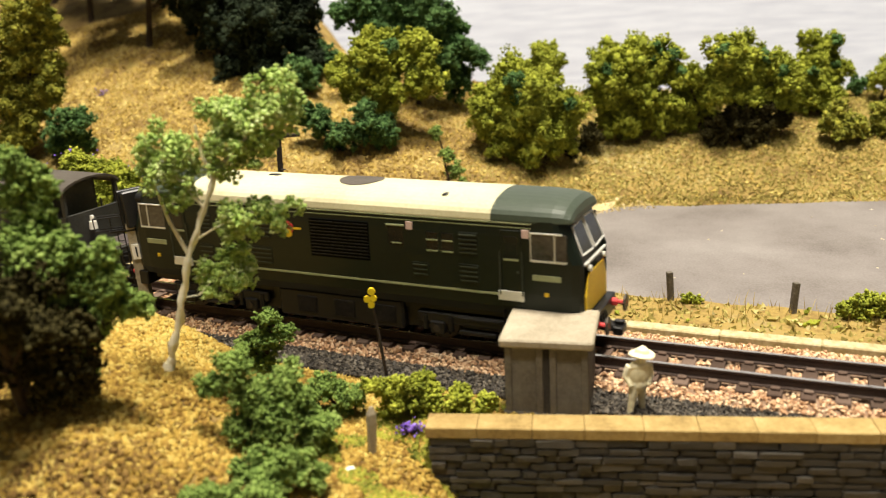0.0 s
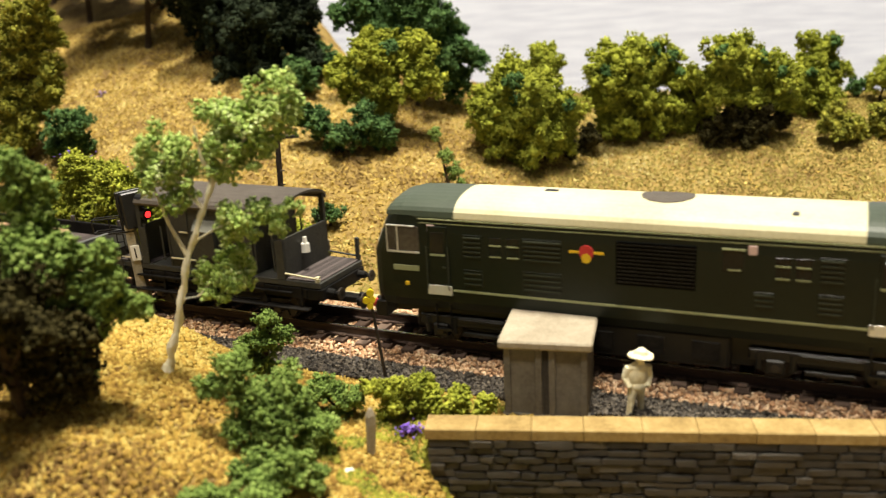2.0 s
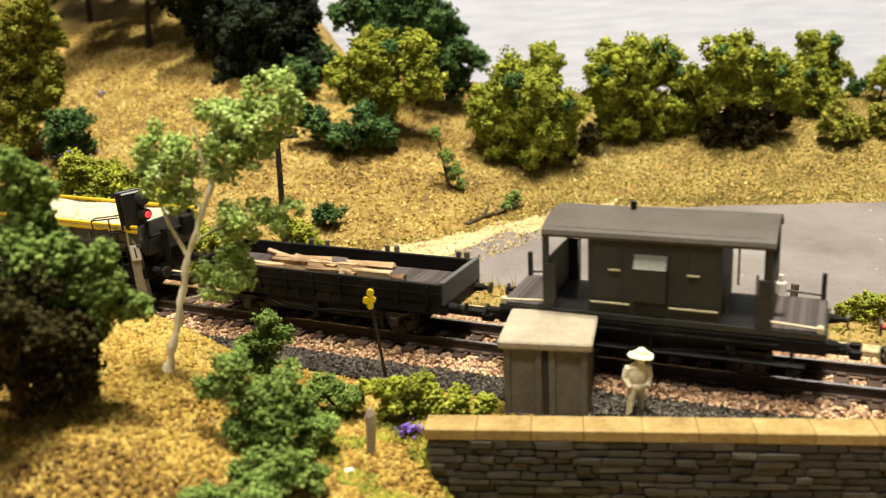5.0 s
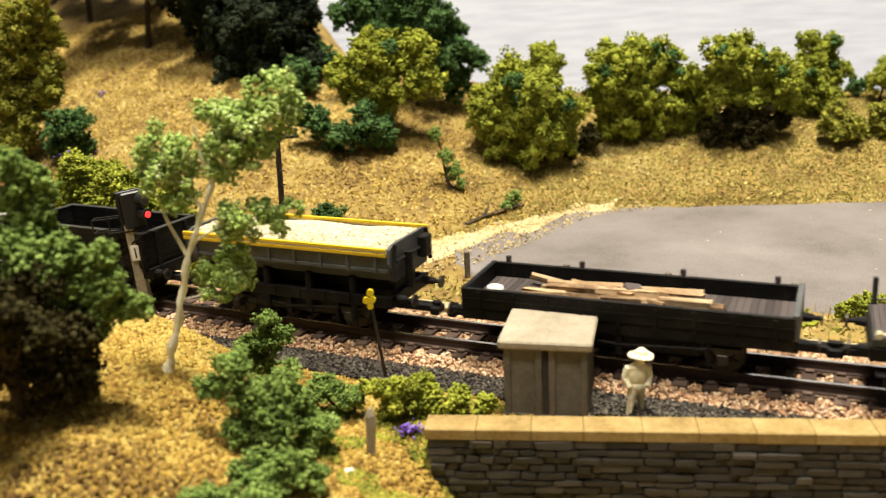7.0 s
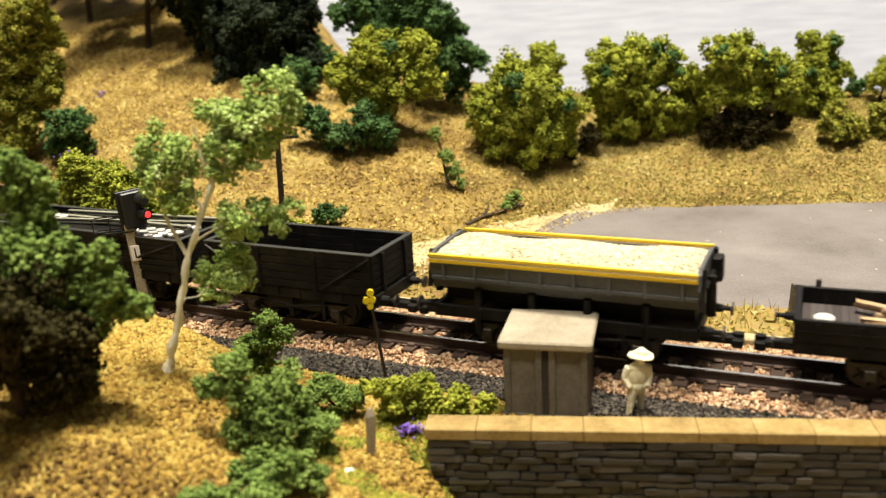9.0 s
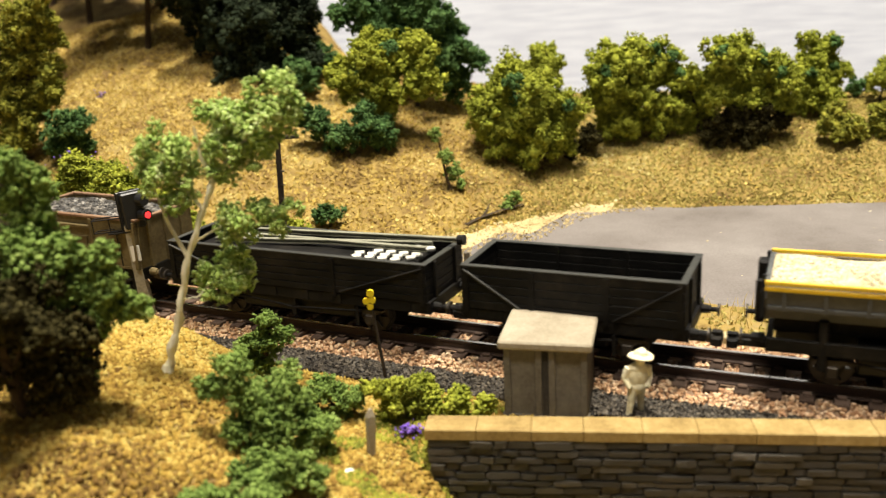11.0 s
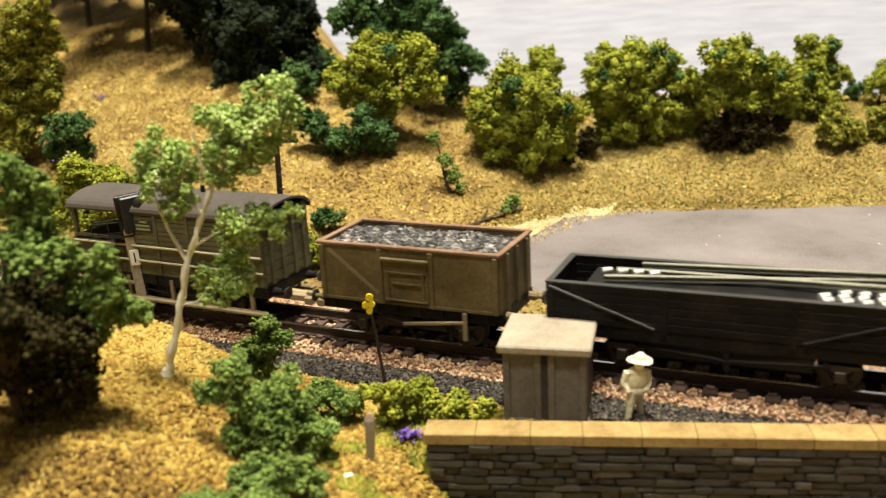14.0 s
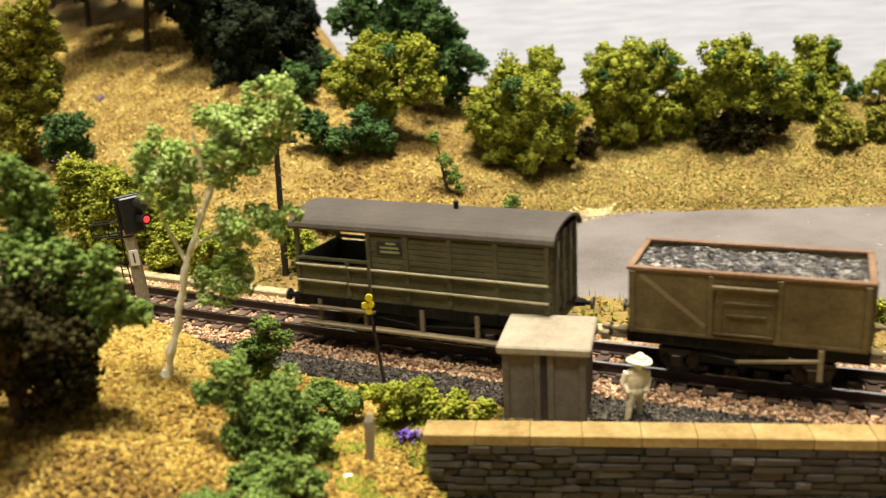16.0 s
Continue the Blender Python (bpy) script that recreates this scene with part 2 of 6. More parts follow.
POLE_GREY = mat("weathered_grey_girder", [(0.12, 0.1, 0.07), (0.3, 0.26, 0.18), (0.4, 0.36, 0.27)], 0.8, stain=220)
STEEL = mat("bright_steel_rods", [(0.62, 0.6, 0.54), (0.82, 0.8, 0.74)], 0.3, 0.25, bump=0)
GIRDER = mat("weathered_girder", [(0.13, 0.13, 0.095), (0.22, 0.215, 0.16), (0.3, 0.29, 0.22)], 0.6)
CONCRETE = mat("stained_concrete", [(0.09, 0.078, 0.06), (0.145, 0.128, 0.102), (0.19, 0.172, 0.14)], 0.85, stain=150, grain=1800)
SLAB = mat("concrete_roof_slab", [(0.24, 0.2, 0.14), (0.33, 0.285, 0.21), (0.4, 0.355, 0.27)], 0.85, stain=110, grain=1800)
COPING = mat("ochre_coping_stone", [(0.14, 0.095, 0.04), (0.27, 0.185, 0.07), (0.35, 0.25, 0.1), (0.45, 0.34, 0.16)], 0.85, obj=True, piece=0.15, stain=170, spec=0.12)
STONE = mat("dark_walling_stone", [(0.013, 0.011, 0.009), (0.04, 0.035, 0.028), (0.078, 0.068, 0.055), (0.25, 0.225, 0.185)], 0.36, obj=True, piece=0.35, stain=330, grain=1600, bump=0.6, spec=0.5)
MORTAR = mat("dark_mortar", [(0.02, 0.018, 0.015), (0.045, 0.04, 0.034), (0.09, 0.08, 0.066)], 0.95, spec=0.05)
POST = mat("weathered_fence_post", [(0.055, 0.045, 0.035), (0.13, 0.11, 0.085), (0.3, 0.27, 0.22)], 0.85, grain=2200)
POLE = mat("dark_creosoted_pole", [(0.018, 0.013, 0.01), (0.045, 0.034, 0.026)], 0.7)
BARK = mat("dark_brown_bark", [(0.02, 0.013, 0.008), (0.055, 0.038, 0.022), (0.09, 0.06, 0.035)], 0.9, grain=1500)
BIRCH_BARK = mat("cream_birch_bark", [(0.45, 0.35, 0.19), (0.78, 0.72, 0.52), (0.84, 0.79, 0.6), (0.85, 0.8, 0.62)], 0.7, grain=500, stain=180)
SIGNAL_BLACK = mat("signal_black", [(0.008, 0.008, 0.009), (0.02, 0.02, 0.02)], 0.4, bump=0)
SIGNAL_RED = mat("lit_red_aspect", [(0.8, 0.02, 0.02), (0.9, 0.03, 0.03)], 0.4, bump=0, emit=((1.0, 0.03, 0.03), 2.2))
FIGURE = mat("pale_cream_figure", [(0.5, 0.42, 0.22), (0.8, 0.74, 0.52), (0.88, 0.83, 0.64)], 0.7, stain=400)
PETAL = mat("purple_flowers", [(0.1, 0.05, 0.3), (0.2, 0.1, 0.5), (0.3, 0.2, 0.6)], 0.8, island=True, bump=0)
BUTTER = mat("bright_yellow_paint", [(0.7, 0.5, 0.01), (0.85, 0.68, 0.03)], 0.5, bump=0)
LEAF = {
    "lime": mat("lime_foliage", [(0.05, 0.064, 0.01), (0.175, 0.2, 0.024), (0.32, 0.345, 0.042), (0.45, 0.45, 0.075)], 0.9, island=True, bump=0, stain=200, piece=0.16, spec=0.1),
    "olive": mat("olive_foliage", [(0.045, 0.055, 0.011), (0.15, 0.16, 0.025), (0.3, 0.29, 0.042), (0.41, 0.375, 0.07)], 0.9, island=True, bump=0, stain=200, piece=0.28, spec=0.1),
    "deep": mat("deep_green_foliage", [(0.012, 0.028, 0.01), (0.04, 0.085, 0.025), (0.09, 0.16, 0.05), (0.12, 0.2, 0.06)], 0.9, island=True, bump=0, stain=200, piece=0.28, spec=0.1),
    "mid": mat("mid_green_foliage", [(0.042, 0.07, 0.016), (0.12, 0.185, 0.042), (0.21, 0.3, 0.07), (0.33, 0.4, 0.13)], 0.9, island=True, bump=0, stain=200, piece=0.28, spec=0.1),
    "pale": mat("pale_birch_foliage", [(0.12, 0.2, 0.04), (0.26, 0.38, 0.075), (0.41, 0.53, 0.14), (0.68, 0.74, 0.42)], 0.7, island=True, bump=0, stain=170, piece=0.5),
    # the mound bush's own brown, also the shade colour beneath the lime plants
    "brown": mat("brown_bush_and_shade_clumps", [(0.014, 0.012, 0.005), (0.036, 0.031, 0.011), (0.08, 0.07, 0.026)], 0.95, island=True, bump=0, stain=170, piece=0.4, spec=0.05),
    "dark": mat("dark_conifer_foliage", [(0.008, 0.011, 0.007), (0.02, 0.03, 0.015), (0.045, 0.055, 0.028)], 0.9, island=True, bump=0, stain=200, piece=0.28, spec=0.1),
}
# brown that darkens the mound turf in place of shade
MOUND_SHADE = mat("brown_mound_shade", [(0.06, 0.035, 0.013), (0.16, 0.095, 0.03), (0.28, 0.18, 0.05)], 0.95, island=True, bump=0, spec=0.05)
STRAW = mat("straw_grass_blades", [(0.25, 0.16, 0.04), (0.5, 0.36, 0.09), (0.62, 0.5, 0.2)], 0.8, island=True, bump=0)


def loch_backdrop():
    """A pale painted sheet of water, softly lit of itself, with long faint ripples."""
    m = bpy.data.materials.new("pale_glowing_water")
    m.use_nodes = True
    n, l = m.node_tree.nodes, m.node_tree.links
    b = n["Principled BSDF"]
    tc, mp, w, r = n.new("ShaderNodeTexCoord"), n.new("ShaderNodeMapping"), n.new("ShaderNodeTexNoise"), n.new("ShaderNodeValToRGB")
    mp.inputs["Scale"].default_value = (12, 1, 260)
    w.inputs["Scale"].default_value, w.inputs["Detail"].default_value, w.inputs["Roughness"].default_value = 1.5, 4, 0.6
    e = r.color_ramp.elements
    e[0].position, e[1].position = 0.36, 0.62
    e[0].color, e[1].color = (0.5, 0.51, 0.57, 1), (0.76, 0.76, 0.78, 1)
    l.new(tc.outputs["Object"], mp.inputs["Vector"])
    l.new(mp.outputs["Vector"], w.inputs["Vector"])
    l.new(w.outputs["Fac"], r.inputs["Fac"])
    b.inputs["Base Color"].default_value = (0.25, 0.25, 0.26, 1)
    # emission stands in for the lamplight that should fall on the sheet
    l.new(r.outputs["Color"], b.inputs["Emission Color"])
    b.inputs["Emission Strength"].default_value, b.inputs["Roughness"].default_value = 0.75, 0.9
    return m


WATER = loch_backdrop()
# ---- ground: one sheet, finer near the line ----
def grid(X, Y, Z, flip=False):
    ny, nx = X.shape
    i = np.arange(nx * ny).reshape(ny, nx)
    return np.stack([X, Y, Z], -1).reshape(-1, 3), np.stack([i[:-1, :-1], i[:-1, 1:], i[1:, 1:], i[1:, :-1]], -1).reshape(-1, 4)


xs = np.concatenate([np.arange(-900, -180, 20), np.arange(-180, 220, 2.0), np.arange(220, 920, 20)])
ys = np.concatenate([np.arange(-320, -80, 8), np.arange(-80, 240, 2.0), np.arange(240, 700, 20)])
X, Y = np.meshgrid(xs, ys)
ground = soup("ground", *grid(X, Y, land(X, Y)), EARTH, None, "dry yellow turf over a rolling hillside", True, kind="structure")
bm = BM()
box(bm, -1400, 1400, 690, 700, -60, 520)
part("backdrop", bm, WATER, None, "pale glowing painted backdrop of rippled loch water", kind="structure")

# road: from the verge to the foot of the hill
FOOT_X = (-90, -60, -45, -20, 0, 20, 44, 90, 130, 250)
FOOT_V = (26, 27, 33, 49, 64, 84, 108, 122, 134, 170)


def y_at(x, v):
    """The plan y at which a line of constant x lies v mm beyond the track."""
    y = v / math.cos(T0) + x * math.tan(T0)
    for _ in range(6):
        y += (v - float(to_track(x, y)[1])) / math.cos(T0)
    return y


cols = np.concatenate([np.arange(3, 60, 2.0), np.arange(60, 520, 8.0)])
V = []
for x in cols:
    a = y_at(x, 34.5 + 0.7 * math.sin(x * 0.4) + 12 * float(step(9, 3, x)))
    b = y_at(x, float(np.interp(x, FOOT_X, FOOT_V)) + 1.5 + 0.8 * math.sin(x * 0.23) - 9 * float(step(30, 3, x)))
    V.append([(x, a + (b - a) * k / 14, -2.86 - (0.5 if k in (0, 14) else 0)) for k in range(15)])
V = np.array(V)
road = soup("road", *grid(V[..., 0], V[..., 1], V[..., 2]), TARMAC, None, "smooth grey road surface beside the railway", True, kind="structure")
V = []
for x in np.arange(-16, 62, 2.0):
    b = y_at(x, float(np.interp(x, FOOT_X, FOOT_V)) + 3 + math.sin(x * 0.5))
    wdt = 13 - 10 * float(step(20, 62, x)) + 4 * math.sin(x * 0.31)
    a = max(y_at(x, 33), b - wdt - 14 * float(step(6, -8, x)))
    V.append([(x, a + (b - a) * k / 8, max(-2.7, ground_z(x, a + (b - a) * k / 8) + 0.12) - (0.6 if k in (0, 8) else 0)) for k in range(9)])
V = np.array(V)
soup("sandy_verge", *grid(V[..., 0], V[..., 1], V[..., 2]), SAND, None, "pale sandy verge between hillside and road", True, kind="structure")


# turf crumbs glued over the ground
def strew(n, x0, x1, y0, y1, keep, lift=0.05):
    x, y = rng.uniform(x0, x1, n), rng.uniform(y0, y1, n)
    u, v = to_track(x, y)
    k = keep(x, y, u, v)
    x, y = x[k], y[k]
    return np.stack([x, y, land(x, y) + lift], -1)


def foot(x):
    return np.interp(x, FOOT_X, FOOT_V)


def patchy(x, y, s, seed):
    return wave(x, y, s, seed) + 0.6 * wave(x, y, s * 0.37, seed + 3)


P = strew(112000, -190, 190, 30, 240, lambda x, y, u, v: (v > np.maximum(foot(x) - 1, 20)) & (y < 240) & (rng.uniform(0, 1, x.shape) < 0.95 - 0.75 * step(0, 40, x)))
soup("hillside_turf", *scatter(TETRA, P, rng.uniform(0.32, 0.66, len(P))), TURF, None, "crumbly yellow and ochre scatter turf on hillside", kind="stuff")
P = strew(82000, -20, 230, 40, 190, lambda x, y, u, v: (v > foot(x) + 1) & (rng.uniform(0, 1, x.shape) < 0.95 * step(0, 40, x)))
soup("straw_bank_turf", *scatter(TETRA, P, rng.uniform(0.28, 0.56, len(P))), TURF_PALE, None, "straw and olive scatter turf on roadside bank", kind="stuff")
P = strew(40000, -78, 20, -78, 12, lambda x, y, u, v: (v < -17.6) & ((y > wall_y(x) - 1.5) | (x < -5) | (y < wall_y(x) - 4.4)))
soup("mound_turf", *scatter(OCTA, P, rng.uniform(0.34, 0.7, len(P))), TURF_GOLD, None, "golden scatter turf on the grassy mound", True, kind="stuff")
# brown crumbs put shade into the turf, thicker towards the mound's near foot
P = strew(9000, -78, -18, -80, -40, lambda x, y, u, v: (v < -18) & (patchy(x, y, 7, 4) + 0.9 * step(-46, -66, y) > 0.45))
soup("leaf_litter", *scatter(OCTA, P + np.array((0, 0, 0.25)), rng.uniform(0.3, 0.6, len(P))), MOUND_SHADE, None, "brown leaf litter over the mound turf", True, kind="stuff")
P = strew(20000, -60, 200, -70, 90, lambda x, y, u, v: (v > 18.6) & (v < 35.5 + 8 * step(5, -10, x) + 40 * step(-6, -16, x)) & (v < foot(x) + 6))
soup("verge_turf", *scatter(TETRA, P, rng.uniform(0.35, 0.75, len(P))), TURF_PALE, None, "straw scatter turf on lineside verge", kind="stuff")


def blades(P, h, lean):
    """Thin three-sided grass blades."""
    n = len(P)
    a = rng.uniform(0, 2 * np.pi, n)
    tip = P + np.stack([rng.normal(0, lean, n), rng.normal(0, lean, n), h * rng.uniform(0.5, 1.3, n)], -1)
    r = 0.11
    ring = [P + np.stack([r * np.cos(a + k * 2.094), r * np.sin(a + k * 2.094), np.zeros(n)], -1) for k in range(3)]
    V = np.stack([*ring, tip], 1).reshape(-1, 3)
    F = np.array([(0, 1, 3), (1, 2, 3), (2, 0, 3)])[None] + (np.arange(n) * 4)[:, None, None]
    return V, F.reshape(-1, 3)


P = strew(9000, -30, 190, -70, 70, lambda x, y, u, v: (v > 19) & (v < 37) & (patchy(x, y, 4, 5) + step(25, 34, v) > 0.35))
soup("verge_grass", *blades(P, 2.6, 0.7), STRAW, None, "tufts of dry straw grass along the line", kind="stuff")
P = strew(2500, 10, 180, -70, 60, lambda x, y, u, v: (v > 20) & (v < 36) & (patchy(x, y, 5, 9) > 0.75))
soup("verge_weeds", *scatter(OCTA, P + np.array((0, 0, 0.5)), rng.uniform(0.35, 0.7, len(P))), LEAF["lime"], None, "low green weeds along the verge", kind="stuff")
P = strew(20000, -26, 10, -70, -25, lambda x, y, u, v: (v < -19) & (y > wall_y(x) - 26) & (patchy(x, y, 5, 2) > -0.2 + step(-10, -26, x)) & ((y > wall_y(x)) | (x < -4) | (y < wall_y(x) - 4.4)))
soup("mossy_scatter", *scatter(OCTA, P + np.array((0, 0, 0.2)), rng.uniform(0.3, 0.6, len(P))), LEAF["olive"], None, "olive mossy scatter on the grassy slope", kind="stuff")
P = strew(30, 20, 200, 20, 110, lambda x, y, u, v: (v > 40) & (v < foot(x) - 6))
P[:, 2] = -2.8
soup("road_debris", *scatter(OCTA, P, rng.uniform(0.2, 0.45, len(P)), 0.3, 0.4), SPOIL, None, "pale specks of debris on the road", kind="stuff")
P = strew(40000, -16, 200, 20, 130, lambda x, y, u, v: (np.abs(v - foot(x) - 1 - 1.2 * wave(x, y, 3, 7)) < 2.4) & (v > 40))
soup("bank_foot_turf", *scatter(TETRA, P, rng.uniform(0.3, 0.6, len(P))), TURF_PALE, None, "straw crumbs along the edge of the road", kind="stuff")
P = strew(7000, -16, 62, 30, 110, lambda x, y, u, v: (v > 34) & (v < foot(x) + 2) & (v > foot(x) - 20 * step(62, 0, x) - 5) & (rng.uniform(0, 1, x.shape) < 0.6))
P[:, 2] = np.maximum(P[:, 2], -2.75)
soup("sand_grains", *scatter(TETRA, P, rng.uniform(0.25, 0.5, len(P))), SAND, None, "loose sand spilled beside the road", kind="stuff")
# ---- the permanent way ----
def ribbon(name, prof, u0, u1, du, material, parent, label="", **tags):
    bm = BM()
    loft(bm, [[(*track_at(u, v)[:2], z) for v, z in prof] for u in np.arange(u0, u1 + 0.1, du)])
    return part(name, bm, material, parent, label, **tags)


track = empty("railway_track", None, "single railway track with steel rails on brown sleepers", category="track", kind="structure")
ribbon("ballast_bed", ((-10.4, -6), (14.5, -6), (14.5, -3.3), (11, -2.9), (-8.0, -2.9), (-10.4, -4.4)), -620, 620, 10, BED, track)
ribbon("cinder_path", ((-18, -6), (-9, -6), (-9, -4.2), (-18, -4.45)), -620, 620, 10, CINDER_BED, track)
for v in (-4.5, 4.5):
    rail = ribbon("rail", ((v - 0.75, -2.02), (v + 0.75, -2.02), (v + 0.7, -1.75), (v + 0.22, -1.55), (v + 0.22, -0.6), (v + 0.42, -0.4), (v + 0.42, -0.05),
                           (v - 0.42, -0.05), (v - 0.42, -0.4), (v - 0.22, -0.6), (v - 0.22, -1.55), (v - 0.7, -1.75)), -620, 620, 5, RAIL_RUST, track)
    ribbon("rail_head", ((v - 0.34, -0.1), (v + 0.34, -0.1), (v + 0.34, 0.0), (v - 0.34, 0.0)), -620, 620, 5, RAIL_TOP, rail, "polished steel rail head")
bm = BM()
box(bm, -1.2, 1.2, -7.6, 7.6, -3.4, -2.05, 0.15)
sl = part("sleeper", bm, SLEEPER, track)
bm = BM()
for v in (-4.5, 4.5):
    for s in (-1, 1):
        box(bm, -0.75, 0.75, v + s * 1.0 - 0.5, v + s * 1.0 + 0.5, -2.05, -1.55, 0.12)
chair = part("rail_chair", bm, SLEEPER, sl)
first = True
for i in range(-122, 123):
    u = i * 5.05 + 0.25 * math.sin(i * 12.9)
    x, y, a = track_at(u)
    m = at(x, y, 0, 0, 0, math.degrees(a) + 0.6 * math.sin(i * 7.7))
    if first:
        sl.matrix_basis, first = m, False
        continue
    c = sl.copy()
    scene.collection.objects.link(c)
    c.matrix_basis = m
    if -150 < u < 130:
        k = chair.copy()
        scene.collection.objects.link(k)
        k.parent = c


# ballast: shoulder and cribs
def bed_points(n, u0, u1, v0, v1, z):
    u, v = rng.uniform(u0, u1, n), rng.uniform(v0, v1, n)
    a = T0 + KAP * u
    x, y = (np.sin(a) - math.sin(T0)) / KAP, -(np.cos(a) - math.cos(T0)) / KAP
    return np.stack([x - np.sin(a) * v, y + np.cos(a) * v, z(u, v)], -1), u, v


bal_z = lambda u, v: np.interp(v, (-10.4, -8.1, 11, 14.5), (-4.1, -2.65, -2.65, -3.0)) + rng.uniform(-0.2, 0.25, np.shape(v))
P, u, v = bed_points(24000, -130, 95, -10.2, 14.4, bal_z)
k = (np.abs((u / 5.05 + 0.5) % 1 - 0.5) * 5.05 > 1.5) | (v < -7.6) | (v > 7.6)
k &= (np.abs(np.abs(v) - 4.5) > 1.0)
P = P[k]
soup("ballast_stones", *scatter(OCTA, P, rng.uniform(0.26, 0.46, len(P)), 0.22, 0.8), BALLAST, track, "pinkish buff stone ballast", kind="stuff")
P, u, v = bed_points(12000, -95, 80, -18.0, -9.9, lambda u, v: -4.05 + rng.uniform(-0.1, 0.25, np.shape(v)))
soup("cinder_lumps", *scatter(OCTA, P, rng.uniform(0.24, 0.5, len(P)), 0.2, 0.8), CINDER, track, "charcoal grey cinder path", kind="stuff")

# concrete edging behind the line, in lengths
bm = BM()
box(bm, -8.9, 8.9, 15.2, 18.4, -5, -1.9, 0.25)
kerb = empty("lineside_edging", None, "mossy cream concrete edging along the track", category="kerb", kind="structure")
e0 = part("edging_length", bm, EDGING, kerb)
for i in range(-9, 13):
    x, y, a = track_at(i * 18.0 + 4)
    m = at(x, y, 0.05 * math.sin(i * 5), 0, 0, math.degrees(a))
    if i == -9:
        e0.matrix_basis = m
    else:
        c = e0.copy()
        scene.collection.objects.link(c)
        c.matrix_basis = m
# ---- rolling stock: each vehicle stands on the origin, x forward, rail top at z = 0 ----
TRAIN, WHEELS = [], []
WHEEL_R = 3.1


def wheelset(parent, x, r=WHEEL_R):
    bm = BM()
    for s in (-1, 1):
        rod(bm, (0, s * 3.75, 0), (0, s * 4.9, 0), r, n=20)
        rod(bm, (0, s * 3.5, 0), (0, s * 3.8, 0), r + 0.45, n=20)
        rod(bm, (0, s * 4.85, 0), (0, s * 5.1, 0), r * 0.3, n=8)
    rod(bm, (0, -5, 0), (0, 5, 0), 0.5, n=6)
    ob = part("wheelset", bm, WHEEL, parent)
    ob.matrix_basis = at(x, 0, r)
    WHEELS.append((ob, x, r))
    bm = BM()
    for s in (-1, 1):
        for k in range(6):
            rod(bm, (0, s * 5.0, 0), (math.cos(k * 1.0472) * r * 0.82, s * 5.0, math.sin(k * 1.0472) * r * 0.82), 0.22, n=4)
    part("spokes", bm, IRON, ob)
    return ob


def buffers(parent, x, z, material=None, gap=6.0, r=1.15, length=3.4):
    d = 1 if x > 0 else -1
    for s in (-1, 1):
        bm = BM()
        rod(bm, (x, s * gap, z), (x + d * length * 0.55, s * gap, z), 0.95, 0.7, 10)
        rod(bm, (x + d * length * 0.5, s * gap, z), (x + d * length, s * gap, z), 0.45, n=8)
        b = part("buffer", bm, material or BLACK, parent)
        bm = BM()
        rod(bm, (x + d * (length - 0.35), s * gap, z), (x + d * length, s * gap, z), r, n=14)
        part("buffer_head", bm, WHEEL, b)


def coupling(parent, x, d, material=None, reach=5.0):
    bm = BM()
    x0, x1 = sorted((x - d * 4, x + d * (reach - 1.4)))
    box(bm, x0, x1, -1.2, 1.2, 3.6, 4.9, 0.15)
    x0, x1 = sorted((x + d * (reach - 1.9), x + d * reach))
    box(bm, x0, x1, -1.6, 1.6, 3.1, 4.7, 0.25)
    box(bm, x0, x1, -0.5, 0.5, 4.7, 5.6, 0.2)
    part("coupling", bm, material or BLACK, parent, "chunky plastic coupler")


